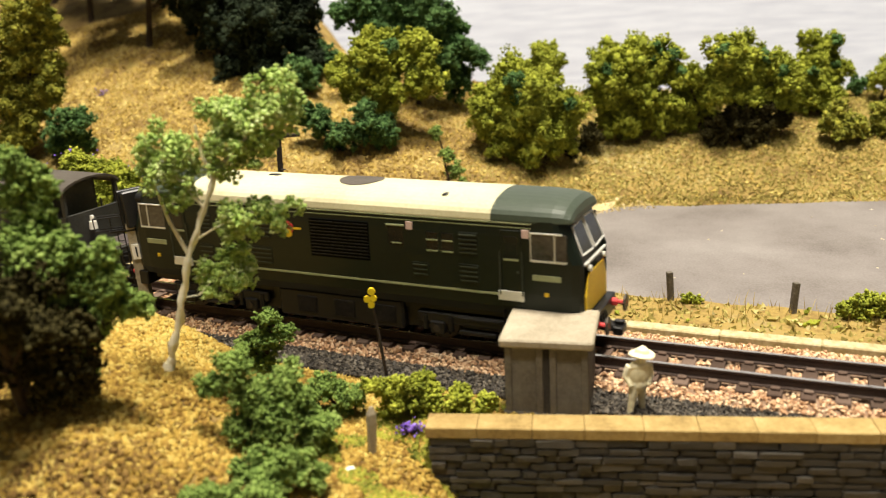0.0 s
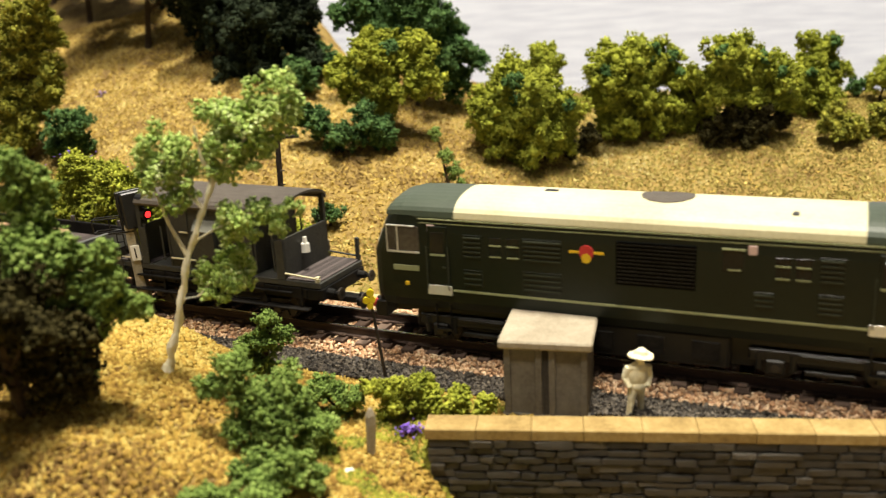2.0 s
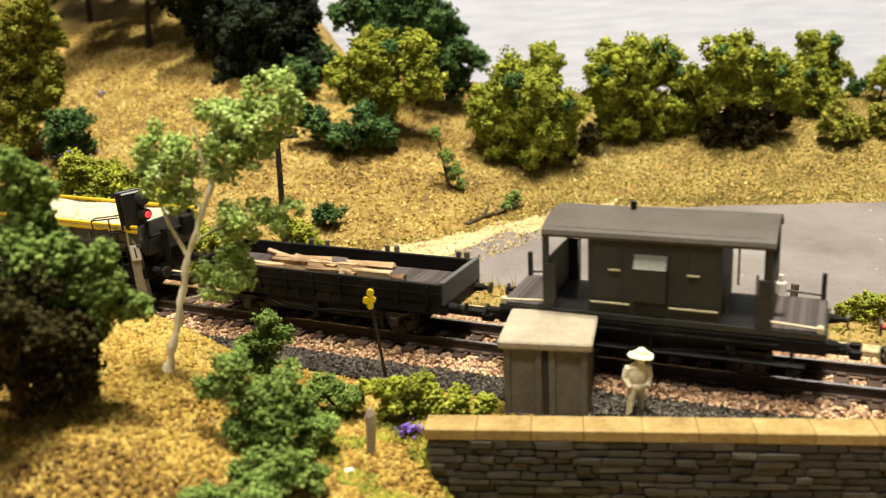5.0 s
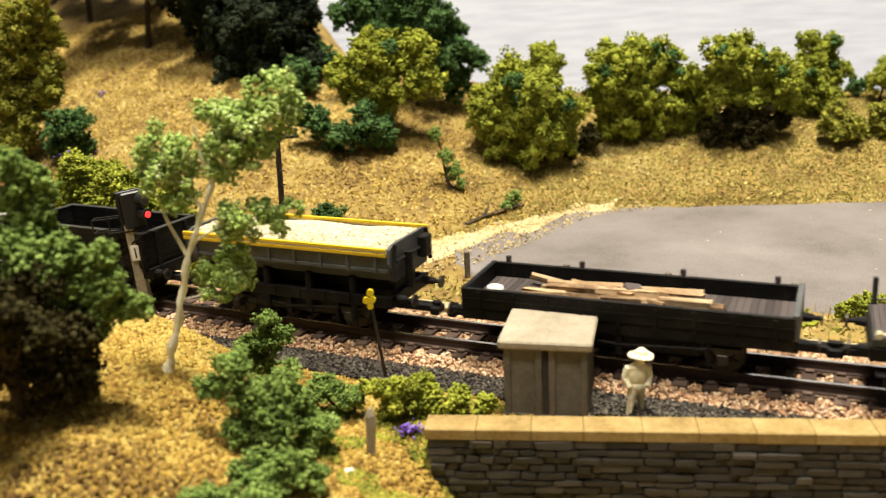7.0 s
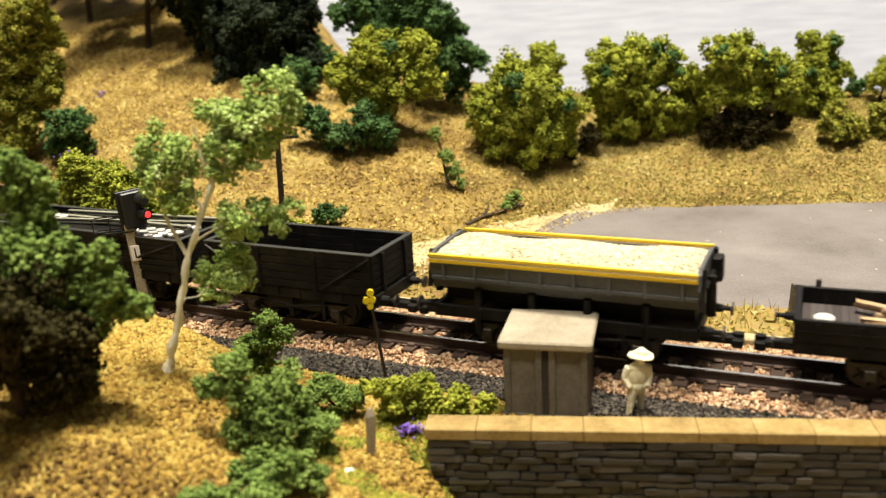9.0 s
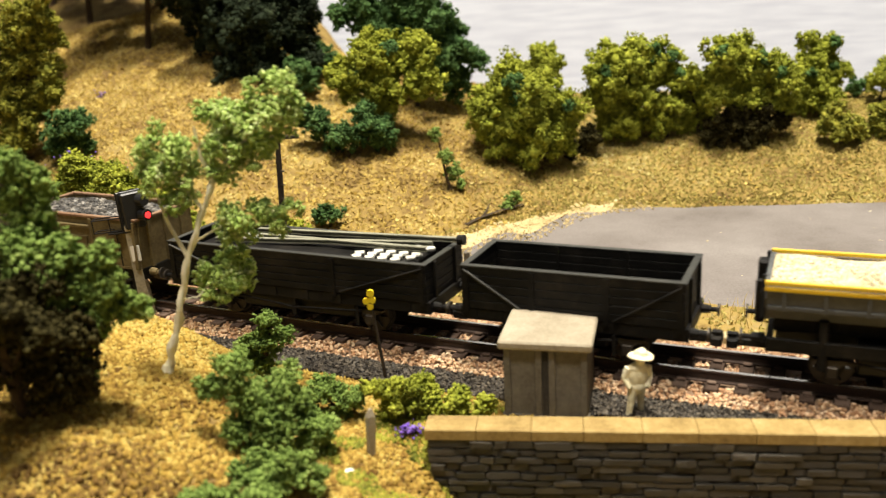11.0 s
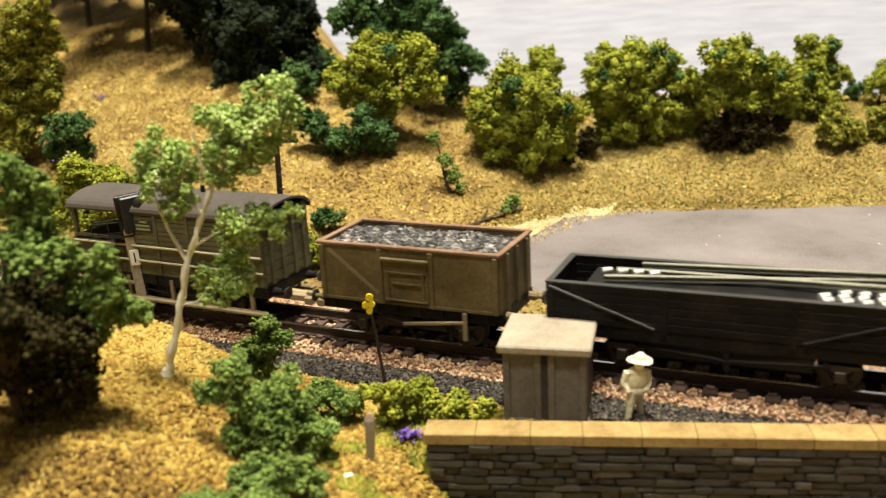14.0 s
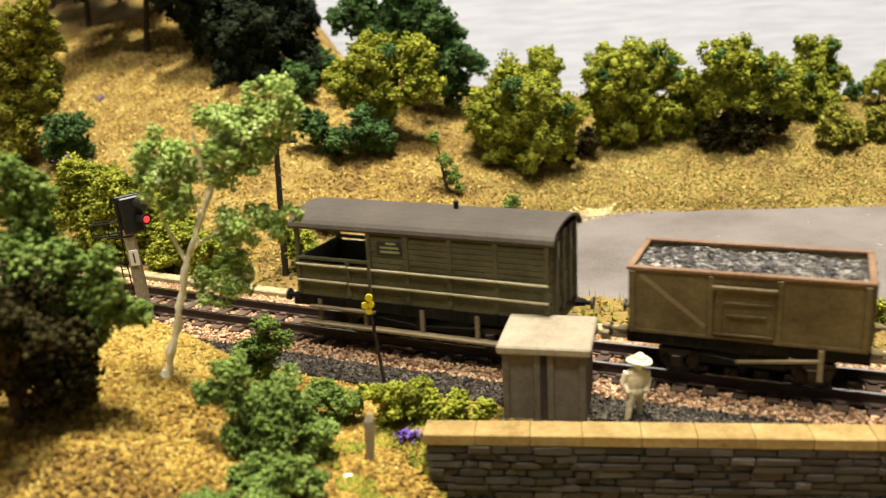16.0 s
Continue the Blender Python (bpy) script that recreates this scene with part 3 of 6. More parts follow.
def chassis(parent, L, xs, material=None, sole=(6.0, 8.2), w=7.6):
    """Solebars, axle guards, axleboxes, springs and brake gear of a four-wheeled wagon."""
    mt = material or BLACK
    for s in (-1, 1):
        bm = BM()
        box(bm, -L / 2, L / 2, s * w - 0.45, s * w + 0.45, sole[0], sole[1], 0.1)
        k = 8
        for i in range(k):
            x = -L / 2 + L * (i + 0.5) / k
            box(bm, x - 0.25, x + 0.25, s * (w + 0.55) - 0.15, s * (w + 0.55) + 0.15, sole[0] + 0.2, sole[1] - 0.2)
        part("solebar", bm, mt, parent)
        for x in xs:
            bm = BM()
            loft(bm, [[(x - 3.0, y, sole[0]), (x - 1.1, y, 2.4), (x + 1.1, y, 2.4), (x + 3.0, y, sole[0])] for y in (s * 6.5 - 0.25, s * 6.5 + 0.25)])
            g = part("axle_guard", bm, mt, parent)
            bm = BM()
            box(bm, x - 0.95, x + 0.95, s * 7.0 - 0.7, s * 7.0 + 0.7, 2.2, 4.2, 0.25)
            for j, q in enumerate((3.0, 2.2, 1.4)):
                box(bm, x - q, x + q, s * 7.0 - 0.5, s * 7.0 + 0.5, 4.9 - 0.4 * j, 5.25 - 0.4 * j)
            part("axlebox", bm, WHEEL, g)
        bm = BM()
        rod(bm, (xs[0] + 2, s * 7.3, 5.2), (0, s * 7.6, 4.0), 0.3, n=5)
        rod(bm, (0, s * 7.6, 4.0), (xs[1] - 1.5, s * 7.9, 5.0), 0.3, n=5)
        box(bm, -0.5, 0.5, s * 7.4 - 0.4, s * 7.4 + 0.4, 2.4, sole[0])
        box(bm, xs[1] - 2.4, xs[1] - 1.8, s * 8.0 - 0.25, s * 8.0 + 0.25, 2.2, sole[0])
        part("brake_gear", bm, mt, parent)
    for e in (-1, 1):
        bm = BM()
        box(bm, e * L / 2 - 0.5, e * L / 2 + 0.5, -w - 0.3, w + 0.3, sole[0] - 0.1, sole[1] + 0.1, 0.1)
        part("headstock", bm, mt, parent)
    part("underframe", box(BM(), -L / 2 + 0.8, L / 2 - 0.8, -3.2, 3.2, 5.2, sole[1] - 0.2), IRON, parent)
    # block added below the floor to stop light passing under the wagon
    part("brake_cylinder", box(BM(), xs[0] + 3.6, xs[1] - 3.6, -6.3, 6.3, 2.6, sole[1] - 0.3, 0.4), IRON, parent)
    for x in xs:
        wheelset(parent, x)


# ---- diesel locomotive ----
def locomotive():
    e = empty("diesel_locomotive", None, "dark green diesel locomotive with cream roof and yellow nose", category="locomotive")
    ends = ((33, 1, 0), (42, 1, 0), (45.5, 0.99, 0.45), (48, 0.95, 0.85), (49.3, 0.87, 1), (49.8, 0.78, 1))

    def ring(x, w, rake, pts):
        d = 1 if x > 0 else -1
        x -= 1.1 * (rake if d > 0 else 0)
        return [(x - d * rake * max(0.0, z - 17.6) * 0.42, y * w, z) for y, z in pts]

    side = [(-8.1, 7.6), (-8.75, 9.2), (-8.95, 12), (-8.95, 17.6), (-8.85, 22), (-8.6, 24.9), (8.6, 24.9), (8.85, 22), (8.95, 17.6), (8.95, 12), (8.75, 9.2), (8.1, 7.6)]
    rings = [ring(-x, w, k, side) for x, w, k in reversed(ends)] + [ring(x, w, k, side) for x, w, k in ends]
    body = part("body", loft(BM(), rings), GREEN, e)

    def arc(w, h):
        return [(-8.65 * w * math.cos(p), 24.85 + 3.5 * h * math.sin(p) ** 0.8) for p in np.linspace(0, math.pi, 17)] + [(8.65 * w, 24.6), (-8.65 * w, 24.6)]

    bm = BM()
    loft(bm, [[(x, y, z) for y, z in arc(1, 1)] for x in (-33.2, -11, 11, 32.6)])
    roof = part("roof_panel", bm, CREAM, e, "cream painted roof", smooth=False)
    for d, x0 in ((-1, -33.2), (1, 32.6)):
        bm = BM()
        loft(bm, [[(x, y, z) for y, z in arc(w, h)] for x, w, h in ((x0, 1, 0.992), (d * 40, 1, 0.98), (d * 43.5, 0.985, 0.93), (d * 45.6, 0.95, 0.8), (d * 46.6, 0.9, 0.55), (d * 46.9, 0.85, 0.2))])
        part("cab_roof", bm, GREY_GREEN, e, "grey-green painted cab roof")
    # roof fittings
    bm = BM()
    rows = []
    for k in np.linspace(-0.995, 0.995, 15):
        y, w = 0.8 + 4.3 * k, 4.4 * math.sqrt(1 - k * k)
        z = 24.85 + 3.5 * (1 - (y / 8.65) ** 2) ** 0.4
        rows.append([(2.2 - w, y, z - 0.2), (2.2 + w, y, z - 0.2), (2.2 + w, y, z + 0.16), (2.2 - w, y, z + 0.16)])
    loft(bm, rows)
    part("roof_fan", bm, ROOF_GREY, roof, "round grey roof fan grille")
    for x, y, a, b in ((22.6, -4.3, 0.5, 1.3), (-18, 0.6, 1.2, 0.7)):
        bm = BM()
        box(bm, x - a, x + a, y - b, y + b, 26.6, 28.0 if y < -1 else 28.5, 0.1)
        part("exhaust_port", bm, IRON, roof)
    # cantrail and waist lining
    for z, h, mt in ((24.3, 0.18, LINE), (23.6, 0.14, LINE), (11.3, 0.38, LINE)):
        for s in (-1, 1):
            bm = BM()
            x = 40 if z > 20 else 33.8
            y = 8.7 if z > 20 else 8.95
            box(bm, -x, x, s * y - 0.12, s * y + 0.12, z, z + h)
            part("lining", bm, mt, body, "pale lining along the body")

    def plate(name, x0, x1, z0, z1, mt, label="", parent=body, out=0.14, lean=0.0, both=True):
        for s in ((-1, 1) if both else (-1,)):
            y = 8.96 - max(0, (z0 + z1) / 2 - 17.6) * 0.035
            bm = BM()
            box(bm, x0, x1, s * y - out, s * y + out, z0, z1, 0.05)
            ob = part(name, bm, mt, parent, label)
        return ob

    # big side grille with fine slats
    g = plate("air_grille", -4.4, 8.4, 15.3, 22.7, GRILLE, "large black side grille")
    bm = BM()
    for i in range(11):
        box(bm, -4.2, 8.2, -9.12, -9.0, 15.7 + i * 0.64, 15.9 + i * 0.64)
    part("grille_slats", bm, IRON, g)
    # louvred panels
    for x0, x1, z0, z1 in ((-31.5, -28, 17.8, 22), (-31.5, -28, 12.6, 15.6), (-20.5, -13.6, 18, 22), (-20.5, -13.6, 12.6, 16.2), (26.5, 30.2, 18.2, 22.2), (26.5, 30.2, 13, 16.4), (17.3, 20.4, 13.4, 16)):
        g = plate("louvre_panel", x0, x1, z0, z1, GREEN, out=0.1, both=False)
        bm = BM()
        n = int((z1 - z0) / 0.8)
        for i in range(n):
            z = z0 + (i + 0.3) * (z1 - z0) / n
            box(bm, x0 + 0.25, x1 - 0.25, -9.28, -8.95, z, z + 0.22)
        part("louvres", bm, LOUVRE, g)
    # body side windows with pale ledges
    for x0 in (-26.6, -23.4, 18.6 + 1.6, 23.2):
        w = plate("side_window", x0, x0 + 2.3, 18.4, 21.8, GLASS, out=0.1, both=False)
        bm = BM()
        box(bm, x0 + 0.1, x0 + 2.2, -9.15, -8.9, 20.3, 20.5)
        box(bm, x0 + 0.1, x0 + 2.2, -9.2, -8.9, 18.3, 18.5)
        part("window_ledge", bm, LINE, w)
    w = plate("side_window", 12.4, 15.6, 18.9, 22.6, GLASS, out=0.1, both=False)
    bm = BM()
    box(bm, 12.3, 15.8, -9.15, -8.85, 22.5, 22.75)
    box(bm, 13.3, 15.2, -9.2, -8.9, 19.2, 19.4)
    part("window_ledge", bm, LINE, w)
    for x in (16.2, 38.3, -38.3, -25.0):
        plate("warning_flash", x, x + 1.3, 21.9, 23.4, PINK, "pale warning flash square", both=False) if x != -25.0 else None
    # crest: a lion-and-wheel reduced to plain shapes
    bm = BM()
    rod(bm, (-9.35, -9.1, 20.4), (-9.35, -8.8, 20.4), 1.25, n=16)
    c = part("crest", bm, RED, body, "red and yellow crest")
    bm = BM()
    box(bm, -12.3, -6.4, -9.06, -8.85, 20.2, 20.6)
    rod(bm, (-9.35, -9.14, 19.4), (-9.35, -8.8, 19.4), 0.85, n=12)
    part("crest_band", bm, YELLOW, c)
    for d in (-1, 1):
        # cab doors, cab windows, number bars, kick plates
        a, b = sorted((d * 34.6, d * 38.2))
        door = plate("cab_door", a, b, 9.6, 23.2, GREEN, out=0.1)
        bm = BM()
        box(bm, a + 0.5, b - 0.5, -9.12, -8.7, 18.2, 22.2, 0.1)
        part("door_window", bm, GLASS, door)
        bm = BM()
        box(bm, a + 0.4, b - 0.4, -9.2, -8.7, 17.8, 18.15)
        part("window_ledge", bm, LINE, door)
        bm = BM()
        for x in (a - 0.25, b + 0.25):
            rod(bm, (x, -9.3, 11.6), (x, -9.25, 19.5), 0.13, n=5)
        box(bm, (a + b) / 2 + 0.9, (a + b) / 2 + 1.4, -9.3, -9.0, 15.6, 15.9)
        part("door_handle", bm, LOUVRE, door)
        a, b = sorted((d * 40.0, d * 46.3))
        w = plate("cab_window", a, b, 18.3, 22.9, CAB_GLASS, out=0.12)
        bm = BM()
        for x0, x1, z0, z1 in ((a - 0.15, b, 17.95, 18.25), (a - 0.15, b - 0.8, 22.85, 23.05), (a - 0.12, a + 0.05, 18, 23), ((a + b) / 2 + d * 1.1 - 0.1, (a + b) / 2 + d * 1.1 + 0.1, 18.2, 22.8)):
            box(bm, x0, x1, -9.12, -8.75, z0, z1)
        part("window_frame", bm, CHROME, w, "pale metal window frame")
        a, b = sorted((d * 40.2, d * 45.3))
        plate("number_bar", a, b, 14.6, 15.6, LINE, "pale number bars", both=False)
        a, b = sorted((d * 42.3, d * 43.1))
        plate("route_disc", a, b, 11.8, 12.5, YELLOW, "small yellow disc", both=False)
        a, b = sorted((d * 33.9, d * 38.6))
        plate("kick_plate", a, b, 10.5, 12.3, CHROME, "scuffed pale step plate", both=True, out=0.25)
        # windscreens on the raked front
        front = 49.75 - (1.1 if d > 0 else 0)
        for s in (-1, 1):
            bm = BM()
            q = [(s * 0.5, 18.6), (s * 6.4, 18.9), (s * 5.9, 23.6), (s * 0.5, 23.9)]
            loft(bm, [[(d * (front + k - (z - 17.6) * 0.42), y, z) for y, z in q] for k in (0, 0.22)])
            ws = part("windscreen", bm, GLASS, e)
            bm = BM()
            for (y0, z0), (y1, z1) in zip(q, q[1:] + q[:1]):
                rod(bm, (d * (front + 0.2 - (z0 - 17.6) * 0.42), y0, z0), (d * (front + 0.2 - (z1 - 17.6) * 0.42), y1, z1), 0.2, n=5)
            part("screen_frame", bm, CHROME, ws, "pale metal windscreen frame")
        bm = BM()
        box(bm, d * front - 0.25, d * front + 0.25, -6.2, 6.2, 16.9, 17.4, 0.1)
        part("waist_trim", bm, CHROME, e)
        if d > 0:
            bm = BM()
            q = [(-6.2, 8.2), (6.2, 8.2), (6.4, 11.5), (4.6, 15.2), (-4.6, 15.2), (-6.4, 11.5)]
            loft(bm, [[(front + k, y, z) for y, z in q] for k in (0, 0.25)])
            part("nose_panel", bm, YELLOW, e, "yellow warning panel on the nose")
        for s in (-1, 1):
            bm = BM()
            rod(bm, (d * front, s * 4.2, 16.1), (d * (front + 0.6), s * 4.2, 16.1), 0.55, n=10)
            part("marker_light", bm, CHROME, e)
        bm = BM()
        box(bm, d * 49 - 1.2, d * 49 + 1.2, -8, 8, 4.6, 7.8, 0.2)
        part("buffer_beam", bm, IRON, e)
        buffers(e, d * (front + 0.3), 6.6, RED, 6.0, 1.6, 3.8)
        bm = BM()
        for k in range(3):
            y = -2.4 + k * 1.5
            rod(bm, (d * 50.2, y, 6.8), (d * 51.2, y, 4.0), 0.25, n=5)
        part("brake_hoses", bm, IRON, e)
        coupling(e, d * 50.0, d, IRON, 4.0)
        # bogie
        bx = d * 29.0
        bog = part("bogie", box(BM(), bx - 11, bx + 11, -5.4, 5.4, 4.4, 6.6, 0.3), IRON, e, "black four-wheel bogie")
        for s in (-1, 1):
            bm = BM()
            box(bm, bx - 12.2, bx + 12.2, s * 7.1 - 0.5, s * 7.1 + 0.5, 3.9, 6.0, 0.25)
            for x in (bx - 8, bx + 8):
                box(bm, x - 1.5, x + 1.5, s * 7.5 - 0.6, s * 7.5 + 0.6, 1.9, 4.4, 0.25)
                rod(bm, (x - 2.6, s * 7.4, 2.6), (x - 2.6, s * 7.4, 5.4), 0.6, n=8)
                rod(bm, (x + 2.6, s * 7.4, 2.6), (x + 2.6, s * 7.4, 5.4), 0.6, n=8)
            box(bm, bx - 3.6, bx + 3.6, s * 7.5 - 0.4, s * 7.5 + 0.4, 2.3, 3.1, 0.1)
            box(bm, bx - 4.5, bx + 4.5, s * 7.5 - 0.3, s * 7.5 + 0.3, 5.0, 5.6, 0.1)
            part("bogie_side", bm, IRON, bog)
            bm = BM()
            for x in (bx - 8, bx + 8):
                rod(bm, (x, s * 8.0, 3.1), (x, s * 8.35, 3.1), 0.7, n=10)
            box(bm, bx - 2, bx + 2, s * 7.95 - 0.05, s * 7.95 + 0.05, 2.5, 2.8)
            part("axle_cover", bm, WHEEL, bog)
        for x in (bx - 8, bx + 8):
            wheelset(e, x)
        for s in (-1, 1):
            bm = BM()
            box(bm, d * 36 - 1.6, d * 36 + 1.6, s * 8.4 - 0.4, s * 8.4 + 0.4, 3.4, 3.8)
            rod(bm, (d * 36 - 1.4, s * 8.4, 3.5), (d * 36 - 1.4, s * 8.4, 8.5), 0.2, n=4)
            rod(bm, (d * 36 + 1.4, s * 8.4, 3.5), (d * 36 + 1.4, s * 8.4, 8.5), 0.2, n=4)
            part("cab_step", bm, IRON, e)
    bm = BM()
    box(bm, -14, 14, -7.9, 7.9, 1.8, 7.7, 0.5)
    tank = part("fuel_tank", bm, IRON, e)
    bm = BM()
    for x in (-9.5, -1, 8):
        box(bm, x, x + 4.5, -8.1, -7.8, 3.0, 6.4, 0.1)
    part("tank_hatch", bm, BLACK, tank)
    bm = BM()
    box(bm, -46, 46, -7, 7, 6.4, 7.7)
    box(bm, -44, 44, -3.2, 3.2, 1.4, 6.5, 0.3)
    box(bm, -19, 19, -6.4, 6.4, 2.2, 6.6, 0.3)
    part("underframe", bm, IRON, e)
    return e


TRAIN.append((locomotive(), 0.0))


# ---- goods brake van with open platforms ----
def brake_van():
    e = empty("goods_brake_van", None, "sooty dark grey goods brake van with open end platforms", category="brake van")
    part("floor", box(BM(), -26.7, 26.7, -8, 8, 8.4, 9.6, 0.12), VAN_GREY, e)
    for s in (-1, 1):
        for k in range(11):
            x = s * (16.6 + k * 0.92)
            part("deck_plank", box(BM(), x - 0.42, x + 0.42, -7.7, 7.7, 9.55, 9.85), DECK, e) if abs(x) < 26.5 else None
    body = part("cabin", box(BM(), -10.6, 10.9, -7.6, 7.6, 9.6, 23.4, 0.12), VAN_GREY, e)
    for x in (-10.5, -5.2, 0.4, 5.6, 10.8):
        for y in (-7.7, 7.7):
            part("cabin_batten", box(BM(), x - 0.2, x + 0.2, y - 0.1, y + 0.1, 9.7, 23), VAN_GREY, body)
    bm = BM()
    a = [(-8.3 * math.cos(p), 23.0 + 2.6 * math.sin(p)) for p in np.linspace(0, math.pi, 13)]
    loft(bm, [[(x, y, z) for y, z in a] + [(x, 0.97 * y, z - 0.5) for y, z in reversed(a)] for x in (-18.6, 18.9)])
    roof = part("roof", bm, ROOF_GREY, e, "dusty grey curved roof")
    bm = BM()
    rod(bm, (-5, 1.2, 25.2), (-5, 1.2, 27), 0.55, n=8)
    part("chimney", bm, IRON, roof)
    part("rain_strip", box(BM(), -17, 17, -7.4, -7.2, 23.9, 24.2), ROOF_GREY, roof)
    # side ducket with a pale window
    bm = BM()
    loft(bm, [[(x, -7.6, 11.4), (x, -8.9, 12.6), (x, -9.1, 18.2), (x, -7.6, 20.4)] for x in (-2.9, 2.4)])
    duck = part("side_lookout", bm, VAN_GREY, body)
    bm = BM()
    loft(bm, [[(x, -9.2, 18.25), (x, -7.75, 20.35), (x, -7.6, 20.3), (x, -9.05, 18.1)] for x in (-2.9, 2.4)])
    part("lookout_top", bm, POST_GREY, duck, "pale sloping lookout top")
    for x in (-7.2, 5.6):
        bm = BM()
        rod(bm, (x, -7.95, 17.4), (x + 2, -7.95, 17.4), 0.2, n=6)
        part("hand_rail", bm, RAILING, body)
    for xa, xb in ((-10.2, -3.6), (2.8, 10.6)):
        bm = BM()
        rod(bm, (xa, -8.05, 11.6), (xb, -8.05, 11.6), 0.2, n=6)
        part("waist_rail", bm, RAILING, body)
    # end verandas: half-height sides, posts, rails
    for d in (-1, 1):
        for s in (-1, 1):
            part("veranda_side", box(BM(), min(d * 16.6, d * 18.6), max(d * 16.6, d * 18.6), s * 7.8 - 0.25, s * 7.8 + 0.25, 9.6, 17.6, 0.08), VAN_GREY, e)
            bm = BM()
            box(bm, d * 18.1 - 0.5, d * 18.1 + 0.5, s * 7.5 - 0.4, s * 7.5 + 0.4, 9.6, 23.4)
            rod(bm, (d * 16.4, s * 8.2, 11), (d * 16.4, s * 8.2, 18.5), 0.2, n=5)
            rod(bm, (d * 12, s * 8.1, 11), (d * 12, s * 8.1, 18.2), 0.2, n=5)
            part("corner_post", bm, VAN_GREY, e)
            bm = BM()
            rod(bm, (d * 18.6, s * 7.9, 10.9), (d * 26.4, s * 7.9, 10.4), 0.2, n=5)
            box(bm, d * 25.9 - 0.4, d * 25.9 + 0.4, s * 7.6 - 0.4, s * 7.6 + 0.4, 9.6, 14.5 if s > 0 else 10.8, 0.08)
            part("platform_rail", bm, RAILING if s < 0 else VAN_GREY, e)
        part("veranda_end", box(BM(), d * 18.4 - 0.25, d * 18.4 + 0.25, -7.6, 7.6, 9.6, 17.8, 0.08), VAN_GREY, e)
        buffers(e, d * 26.9, 7.2, None, 5.8, 1.2, 3.2)
        coupling(e, d * 26.7, d, None, 5.5)
    bm = BM()
    rod(bm, (19.5, -1.6, 13.6), (19.5, -1.6, 15.4), 0.95, 0.8, 10)
    rod(bm, (19.5, -1.6, 15.4), (19.5, -1.6, 16.7), 0.5, 0.4, n=8)
    box(bm, 18.6, 19.2, -1.9, -1.3, 14.2, 14.8)
    part("tail_lamp", bm, WHITE, e, "white tail lamp on bracket")
    for s in (-1, 1):
        bm = BM()
        box(bm, -26, 24, s * 8.4 - 0.9, s * 8.4 + 0.9, 3.9, 4.3, 0.1)
        st = part("footboard", bm, BLACK, e, "long black footboard")
        bm = BM()
        box(bm, -20, 20, s * 8.3 - 0.5, s * 8.3 + 0.5, 7.0, 7.3)
        for x in (-22, -13, 0, 13, 22):
            box(bm, x - 0.3, x + 0.3, s * 8.0 - 0.3, s * 8.0 + 0.3, 3.9, 8.4)
        part("step_hanger", bm, BLACK, st)
    chassis(e, 53, (-15.5, 15.5))
    return e


TRAIN.append((brake_van(), -88.8))


# ---- open wagons ----
def planked_side(parent, L, y, z0, z1, rows, material, t=0.5):
    """A wagon side of separate planks."""
    h = (z1 - z0) / rows
    for i in range(rows):
        part("plank", box(BM(), -L / 2, L / 2, y - t, y + t, z0 + i * h + 0.06, z0 + (i + 1) * h - 0.04, 0.08), material, parent)


def planked_end(parent, x, W, z0, z1, rows, material, t=0.5):
    h = (z1 - z0) / rows
    for i in range(rows):
        part("end_plank", box(BM(), x - t, x + t, -W / 2, W / 2, z0 + i * h + 0.06, z0 + (i + 1) * h - 0.04, 0.08), material, parent)


